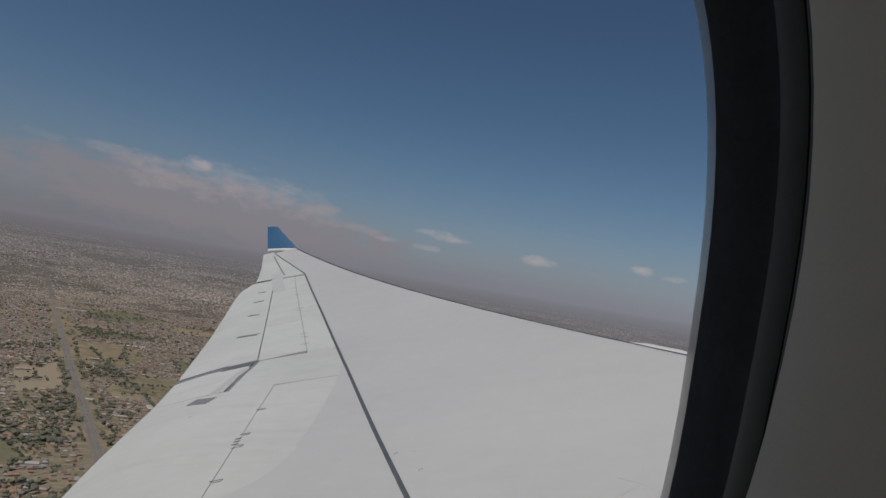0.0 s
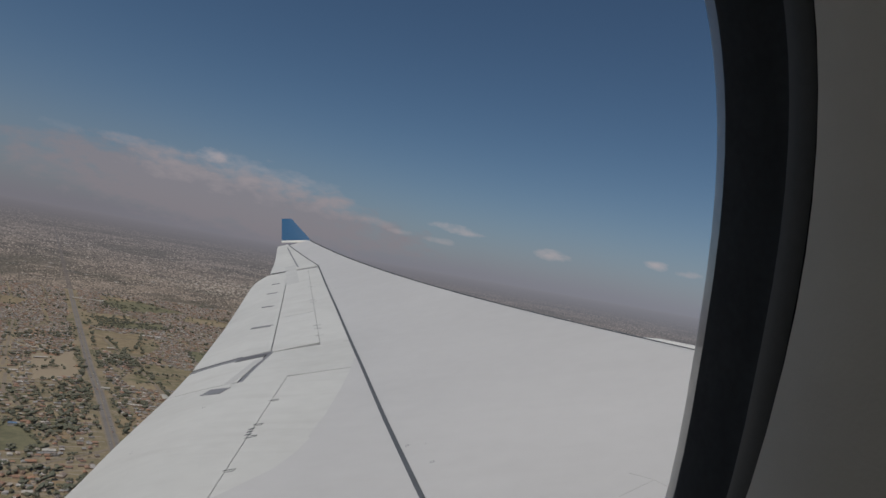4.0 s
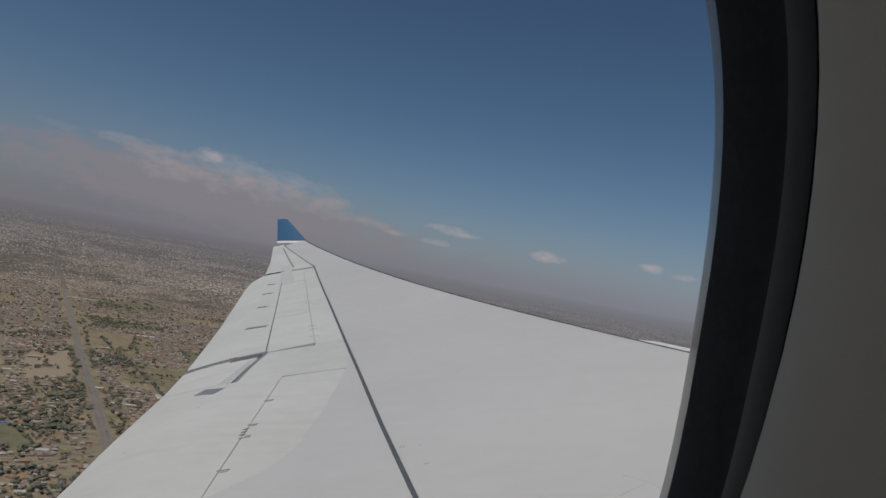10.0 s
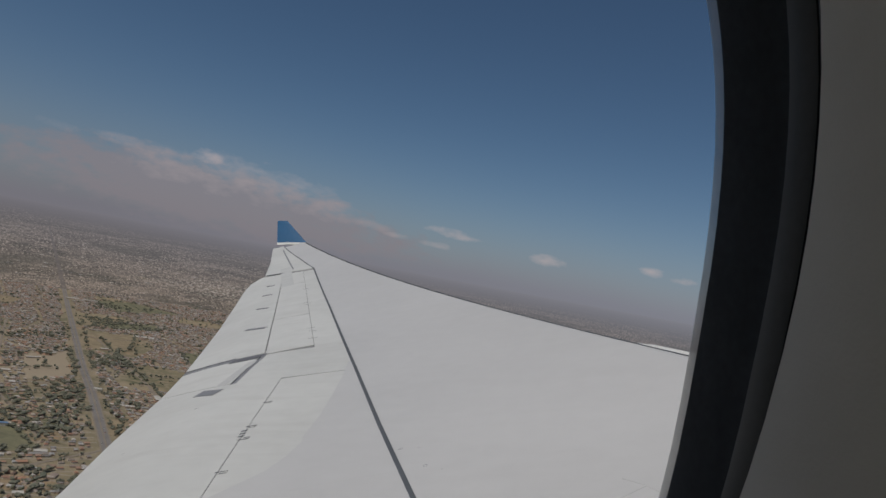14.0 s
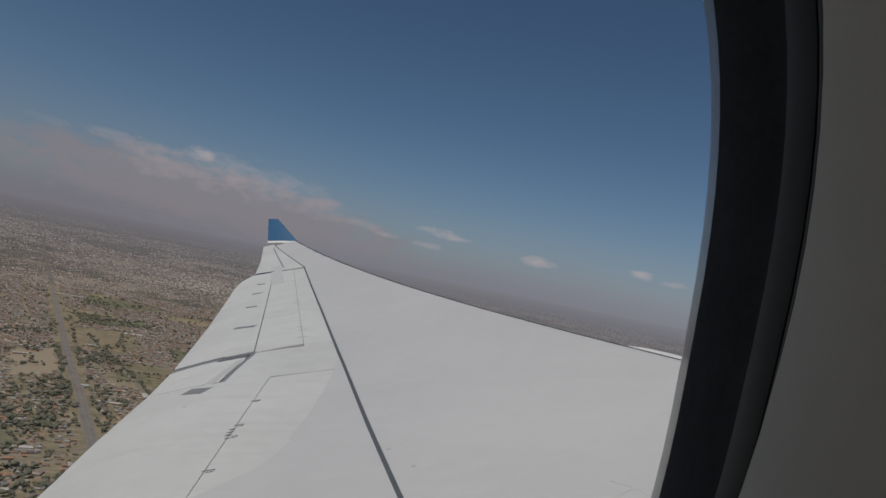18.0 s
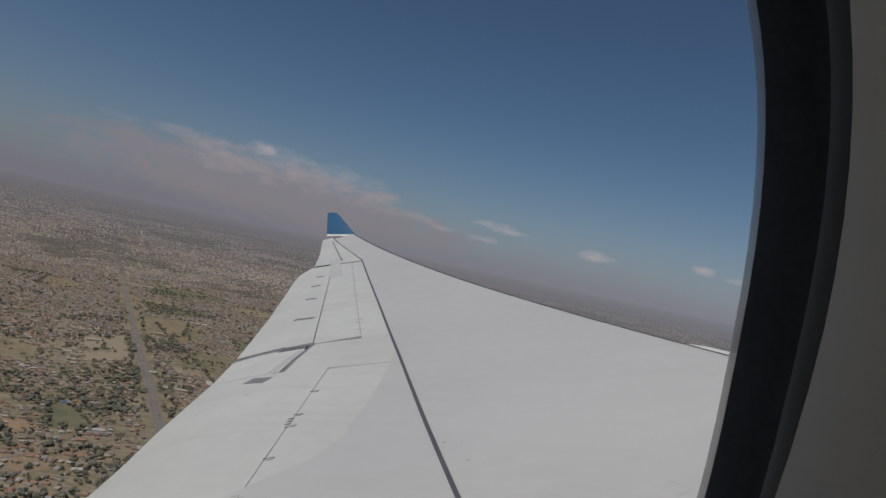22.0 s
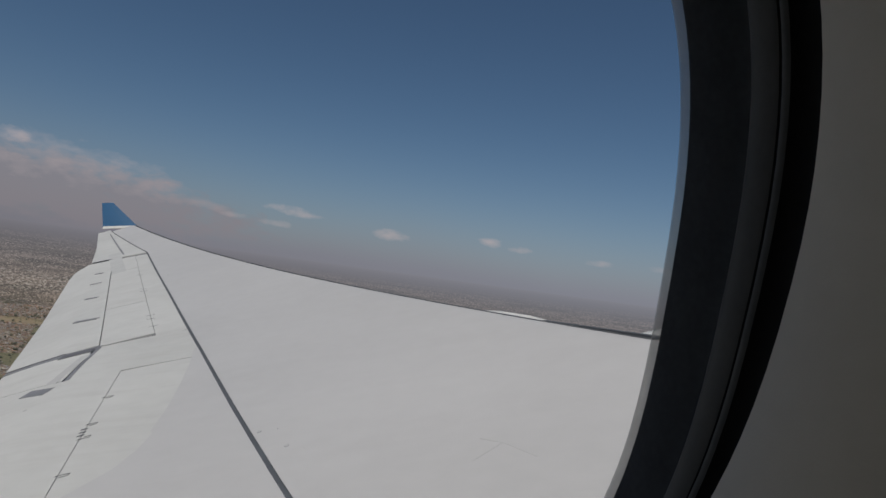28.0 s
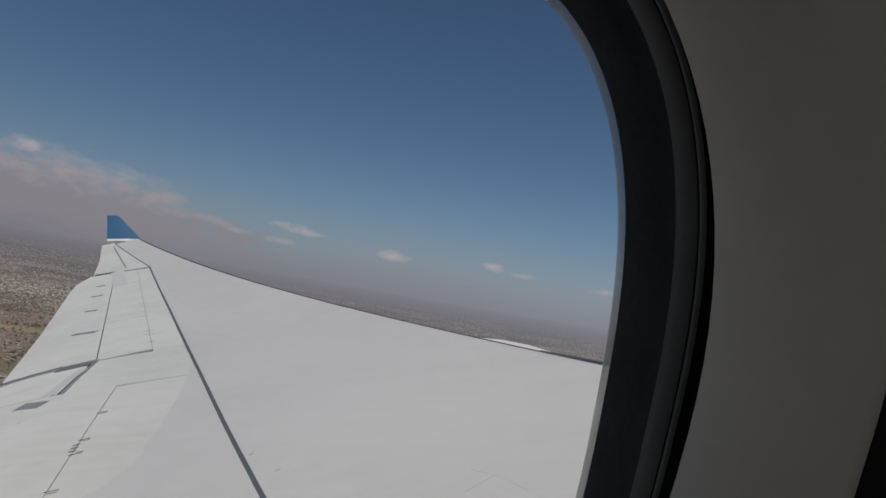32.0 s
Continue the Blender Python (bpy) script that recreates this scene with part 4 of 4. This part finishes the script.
on_ = (np.hypot(lx, ly) > 880) & (np.hypot(lx, ly) < 4300) & (np.degrees(np.arctan2(lx, ly)) > -55) & (np.degrees(np.arctan2(lx, ly)) < -13) & (smooth_noise(lx, ly, 160, 3) > -0.62) & ~near_line(lx, ly, MAIN_ROAD, 17)
for poly, _, _ in FIELDS:
    on_ &= ~inside(lx, ly, poly)
lanes = lanes[on_]


def houses_arrays(pl, seed):
    r = np.random.default_rng(seed)
    n = len(pl)
    L, W, Z, P = r.uniform(6.4, 12.0, n) / 2, r.uniform(5.2, 8.2, n) / 2, r.uniform(2.4, 3.0, n), r.uniform(0.5, 2.0, n)
    big = r.random(n) < 0.03
    L[big] *= 2.0
    W[big] *= 1.5
    turn = pl[:, 2] + np.where(r.random(n) < 0.5, 0, math.pi / 2) + r.normal(0, 0.05, n)
    c, s = np.cos(turn), np.sin(turn)

    def put(lx, ly, z):
        return np.stack([pl[:, 0] + lx * c - ly * s, pl[:, 1] + lx * s + ly * c, z + 0 * lx], 1)
    o = 0.4
    walls = np.stack([put(-L, -W, -0.2 + 0 * Z), put(L, -W, -0.2 + 0 * Z), put(L, W, -0.2 + 0 * Z), put(-L, W, -0.2 + 0 * Z), put(-L, -W, Z), put(L, -W, Z), put(L, W, Z), put(-L, W, Z)], 1)
    roofs = np.stack([put(-L - o, -W - o, Z), put(L + o, -W - o, Z), put(L + o, W + o, Z), put(-L - o, W + o, Z), put(-L * 0.9, 0 * W, Z + P), put(L * 0.9, 0 * W, Z + P)], 1)
    return walls, roofs


def stuff(name, blocks, faces, mat, label, category):
    n, k = blocks.shape[:2]
    f = [tuple(v + i * k for v in q) for i in range(n) for q in faces]
    return tagged(mesh_ob(name, blocks.reshape(-1, 3).tolist(), f, mat, False), label, category, kind="stuff")


WALL_F = [(0, 1, 5, 4), (1, 2, 6, 5), (2, 3, 7, 6), (3, 0, 4, 7)]
ROOF_F = [(0, 1, 5, 4), (1, 2, 5), (2, 3, 4, 5), (3, 0, 4), (3, 2, 1, 0)]
rad = np.hypot(plots[:, 0], plots[:, 1])
order = np.argsort(rad)
singles, rest = plots[order[:130]], plots[order[130:]]
w_, r_ = houses_arrays(rest, 11)
stuff("house_walls", w_, WALL_F, M_WALLS, "plastered walls of small close-set houses", "houses")
stuff("house_roofs", r_, ROOF_F, M_ROOFS, "red, grey and tan roofs of small houses", "roofs")
lane_q = np.stack([np.stack([lanes[:, 0] + du * lanes[:, 2] - dv * lanes[:, 3], lanes[:, 1] + du * lanes[:, 3] + dv * lanes[:, 2], np.full(len(lanes), 0.12)], 1) for du, dv in ((-6.1, -2.2), (6.1, -2.2), (6.1, 2.2), (-6.1, 2.2))], 1)
stuff("dirt_lanes", lane_q, [(0, 1, 2, 3)], M_LANE, "pale dusty lanes between rows of houses", "lanes")
# sheds and outbuildings in the yards
yard = rest[rng.random(len(rest)) < 0.4].copy()
yard[:, :2] += rng.normal(0, 4.0, (len(yard), 2))
ws, rs = houses_arrays(yard, 12)
mid = ws.mean(1, keepdims=True) * np.array([1, 1, 0])
shrink = np.array([0.45, 0.5, 0.75])
stuff("shed_walls", (ws - mid) * shrink + mid, WALL_F, M_WALLS, "sheet walls of backyard sheds", "sheds")
stuff("shed_roofs", (rs - mid) * shrink + mid, ROOF_F, M_ROOFS, "rusty sheet roofs of backyard sheds", "roofs")


def house(name, l, w, h, p, m, wall_mat, roof_mat, label, category, group=""):
    e = thing(name, m, label, category, group)
    o = 0.5
    part("wall", [(x, y, z) for z in (-0.2, h) for x, y in ((-l, -w), (l, -w), (l, w), (-l, w))], WALL_F, wall_mat, e, smooth=False)
    part("roof", [(-l - o, -w - o, h), (l + o, -w - o, h), (l + o, w + o, h), (-l - o, w + o, h), (-l - o * 0.4, 0, h + p), (l + o * 0.4, 0, h + p)], ROOF_F, roof_mat, e, smooth=False)
    if l < 10:
        part("chimney", [(x, y, z) for z in (h, h + p + 0.5) for x, y in ((l * 0.4, 0.2), (l * 0.4 + 0.6, 0.2), (l * 0.4 + 0.6, 0.8), (l * 0.4, 0.8))], WALL_F + [(4, 5, 6, 7)], wall_mat, e, smooth=False)
    return e


kinds = []
for k in range(5):
    kinds.append((4.0 + k * 0.5, 3.2 + 0.27 * k, 2.7, 1.0 + 0.25 * k))
first = {}
for x, y, a in singles:
    k = int(rng.integers(5))
    m = pose(x, y, 0, 0, 0, math.degrees(a) + (90 if rng.random() < 0.5 else 0))
    if k not in first:
        first[k] = house("house", *kinds[k], m, M_WALL1, M_ROOF1, "small single-storey township house with a pitched roof", "house", "township houses")
    else:
        copy_thing(first[k], m)
for x, y, l, w, h, a, white in ((-1588, 2346, 9, 16, 5, 25, 1), (-1566, 2360, 9, 12, 5, 25, 1), (-1545, 2374, 9, 15, 5, 25, 1), (-1490, 1780, 26, 3.5, 4, 56, 1), (-1462, 1765, 22, 3.5, 4, 56, 1), (-1425, 1672, 18, 3.0, 4, 56, 1),
                                (-1096, 1513, 9, 7, 5, 28, 1), (-960, 1552, 22, 7, 6, -48, 1), (-966, 1428, 26, 4, 4, 26, 1), (-841, 1047, 10, 6, 5, 40, 1), (-727, 878, 7, 5, 5, 45, 1), (-992, 1126, 7, 5, 6, 40, 0),
                                (-1450, 1990, 12, 6, 5, 48, 1), (-2350, 3050, 34, 10, 7, 42, 1), (-2400, 2990, 30, 12, 7, 42, 1), (-1150, 2000, 12, 5, 5, 60, 1), (-1330, 1480, 10, 5, 5, 40, 1), (-1230, 1395, 8, 6, 5, 130, 1)):
    house("warehouse", l, w, h, 1.5, pose(x, y, 0, 0, 0, a), M_WALL1, M_WHITE_ROOF if white else M_BLUE_ROOF, "long low shed with a pale sheet-metal roof" if white else "school block with a blue sheet-metal roof", "warehouse" if white else "school")

# trees: clumps of leaves on short trunks
ico_v = []
g_ = (1 + 5 ** 0.5) / 2
for a, b in ((-1, g_), (1, g_), (-1, -g_), (1, -g_)):
    ico_v += [(a, b, 0), (0, a, b), (b, 0, a)]
ico_v = np.array(ico_v) / math.hypot(1, g_)
dist = np.linalg.norm(ico_v[:, None] - ico_v[None], axis=2)
edge = dist.min(initial=9, where=dist > 0.1) * 1.05
ico_f = [(i, j, k) for i in range(12) for j in range(i + 1, 12) for k in range(j + 1, 12) if dist[i, j] < edge and dist[j, k] < edge and dist[i, k] < edge]
ico_f = [f if np.dot(np.cross(ico_v[f[1]] - ico_v[f[0]], ico_v[f[2]] - ico_v[f[0]]), ico_v[f[0]]) > 0 else (f[0], f[2], f[1]) for f in ico_f]


def clumps(pos, size, count, seed):
    r = np.random.default_rng(seed)
    out = []
    for _ in range(count):
        n = len(pos)
        off = r.normal(0, 0.42, (n, 3)) * size[:, None]
        off[:, 2] = np.abs(off[:, 2]) * 0.6 + size * 0.75
        sc = size[:, None, None] * r.uniform(0.35, 0.75, (n, 1, 1)) * np.array([1, 1, 0.8])
        v = ico_v[None] * r.uniform(0.75, 1.25, (n, 12, 1)) * sc + off[:, None, :]
        v[:, :, :2] += pos[:, None, :2]
        out.append(v)
    return np.concatenate(out)


cand = np.stack([rng.uniform(-3300, -250, 62000), rng.uniform(550, 4200, 62000)], 1)
cr, ca = np.hypot(cand[:, 0], cand[:, 1]), np.degrees(np.arctan2(cand[:, 0], cand[:, 1]))
grove = smooth_noise(cand[:, 0], cand[:, 1], 120, 21) + 0.5 * smooth_noise(cand[:, 0], cand[:, 1], 40, 22)
keep = (cr > 850) & (cr < 4300) & (ca > -54) & (ca < -13) & ~near_line(cand[:, 0], cand[:, 1], MAIN_ROAD, 16)
side = (cand[:, 0] * 0.745 + cand[:, 1] * 0.667 < 160) & (cr < 2900)
grove = grove + np.where(side, 0.38, -0.30)
keep &= rng.random(len(cand)) < np.clip(0.13 + 0.9 * (grove - 0.15), 0.10, 0.95) * np.clip(1.75 - cr / 3200, 0.5, 1)
cand = cand[keep]
lush = np.clip(grove[keep], 0, 1.5)
for poly, _, _ in FIELDS[:3]:
    out_ = ~inside(cand[:, 0], cand[:, 1], poly)
    cand, lush = cand[out_], lush[out_]
rows_ = []
for line in SIDE_ROADS + [p + p[:1] for p, _, _ in FIELDS]:
    for (xa, ya), (xb, yb) in zip(line, line[1:]):
        n_ = int(math.hypot(xb - xa, yb - ya) / 11)
        if rng.random() < 0.5 or not n_:
            continue
        f_ = rng.random(n_)
        off = rng.choice([-9.0, 9.0])
        nx_, ny_ = -(yb - ya) / (n_ * 11), (xb - xa) / (n_ * 11)
        rows_.append(np.stack([xa + (xb - xa) * f_ + off * nx_ + rng.normal(0, 2, n_), ya + (yb - ya) * f_ + off * ny_ + rng.normal(0, 2, n_)], 1))
row_a, row_b = np.array((-1240, 1470)), np.array((-1140, 1535))  # thick row under the school yard
rows_.append(row_a + (row_b - row_a) * rng.random((26, 1)) + rng.normal(0, 5, (26, 2)))
rows_.append(np.array((-1330, 1640)) + rng.normal(0, 1, (22, 2)) * np.array((45, 45)))
rows_ = np.concatenate(rows_)
rows_ = rows_[(np.hypot(rows_[:, 0], rows_[:, 1]) > 900) & ~near_line(rows_[:, 0], rows_[:, 1], MAIN_ROAD, 16)]
cand = np.concatenate([cand, rows_])
lush = np.concatenate([lush, rng.uniform(0.2, 1.2, len(rows_))])
_, one = np.unique((cand // 7.0).astype(int) @ np.array((1, 100000)), return_index=True)
cand, lush = cand[one], lush[one]
size = rng.uniform(2.3, 5.4, len(cand)) * rng.choice([0.7, 1, 1, 1.35], len(cand)) + lush * 0.8
near = np.hypot(cand[:, 0], cand[:, 1]).argsort()
lone, many = near[:40], near[40:]
stuff("tree_crowns", clumps(cand[many], size[many], 4, 31), ico_f, M_LEAF, "dark olive tree crowns among the houses", "trees")
for i in lone:
    t = thing("tree", pose(cand[i, 0], cand[i, 1], 0), "dark olive garden tree with a rounded uneven crown", "tree", "garden trees")
    s = size[i] * 1.2
    part("trunk", [(q * math.cos(k * math.pi / 3), q * math.sin(k * math.pi / 3), z) for q, z in ((0.28, -0.1), (0.15, s)) for k in range(6)], [(k, (k + 1) % 6, 6 + (k + 1) % 6, 6 + k) for k in range(6)], M_BARK, t)
    cl = clumps(np.zeros((1, 3)), np.array([s]), 14, int(i))
    part("crown", cl.reshape(-1, 3).tolist(), [tuple(v + 12 * b for v in f) for b in range(14) for f in ico_f], M_LEAF, t, smooth=False)

# cars on the main road
M_CARS = palette("car_paint", [(0.55, 0.55, 0.54), (0.45, 0.45, 0.46), (0.06, 0.06, 0.065), (0.30, 0.05, 0.04), (0.60, 0.60, 0.58)], rough=0.35, per="object")
M_GLASS = material("dark_car_glass", (0.02, 0.022, 0.025), 0.15, var=0.1, scale=1)


def box(lo, hi, shrink=0.0):
    v = [(x, y, lo[2]) for x, y in ((lo[0], lo[1]), (hi[0], lo[1]), (hi[0], hi[1]), (lo[0], hi[1]))]
    v += [(x, y, hi[2]) for x, y in ((lo[0] + shrink, lo[1] + shrink * 0.4), (hi[0] - shrink, lo[1] + shrink * 0.4), (hi[0] - shrink, hi[1] - shrink * 0.4), (lo[0] + shrink, hi[1] - shrink * 0.4))]
    return v, [(3, 2, 1, 0), (4, 5, 6, 7), (0, 1, 5, 4), (1, 2, 6, 5), (2, 3, 7, 6), (3, 0, 4, 7)]


first_car = None
for k in range(34):
    f = 0.12 + 0.62 * (k + rng.random() * 0.8) / 34
    i = int(f * (len(MAIN_ROAD) - 2))
    g = f * (len(MAIN_ROAD) - 2) - i
    (xa, ya), (xb, yb) = MAIN_ROAD[i], MAIN_ROAD[i + 1]
    lane = rng.choice([-6.6, -3.8, 3.8, 6.6])
    m = pose(xa + (xb - xa) * g + lane * 0.745, ya + (yb - ya) * g + lane * 0.667, 0.56, 0, 0, math.degrees(math.atan2(yb - ya, xb - xa)))
    if first_car is None:
        first_car = thing("car", m, "small car driving on the main road", "car", "cars on the main road")
        part("body", *box((-2.2, -0.88, 0.35), (2.2, 0.88, 0.95), 0.1), M_CARS, first_car, smooth=False)
        part("cabin", *box((-1.5, -0.8, 0.95), (1.0, 0.8, 1.5), 0.45), M_GLASS, first_car, "dark glazed cabin", smooth=False)
        for wx in (-1.4, 1.4):
            for wy in (-0.85, 0.68):
                vs = [(wx + 0.33 * math.cos(q * math.pi / 4), wy + d, 0.33 + 0.33 * math.sin(q * math.pi / 4)) for d in (0, 0.17) for q in range(8)]
                part("wheel", vs, [(q, (q + 1) % 8, 8 + (q + 1) % 8, 8 + q) for q in range(8)] + [tuple(range(8)), tuple(range(15, 7, -1))], M_RUBBER, first_car, smooth=False)
    else:
        copy_thing(first_car, m)
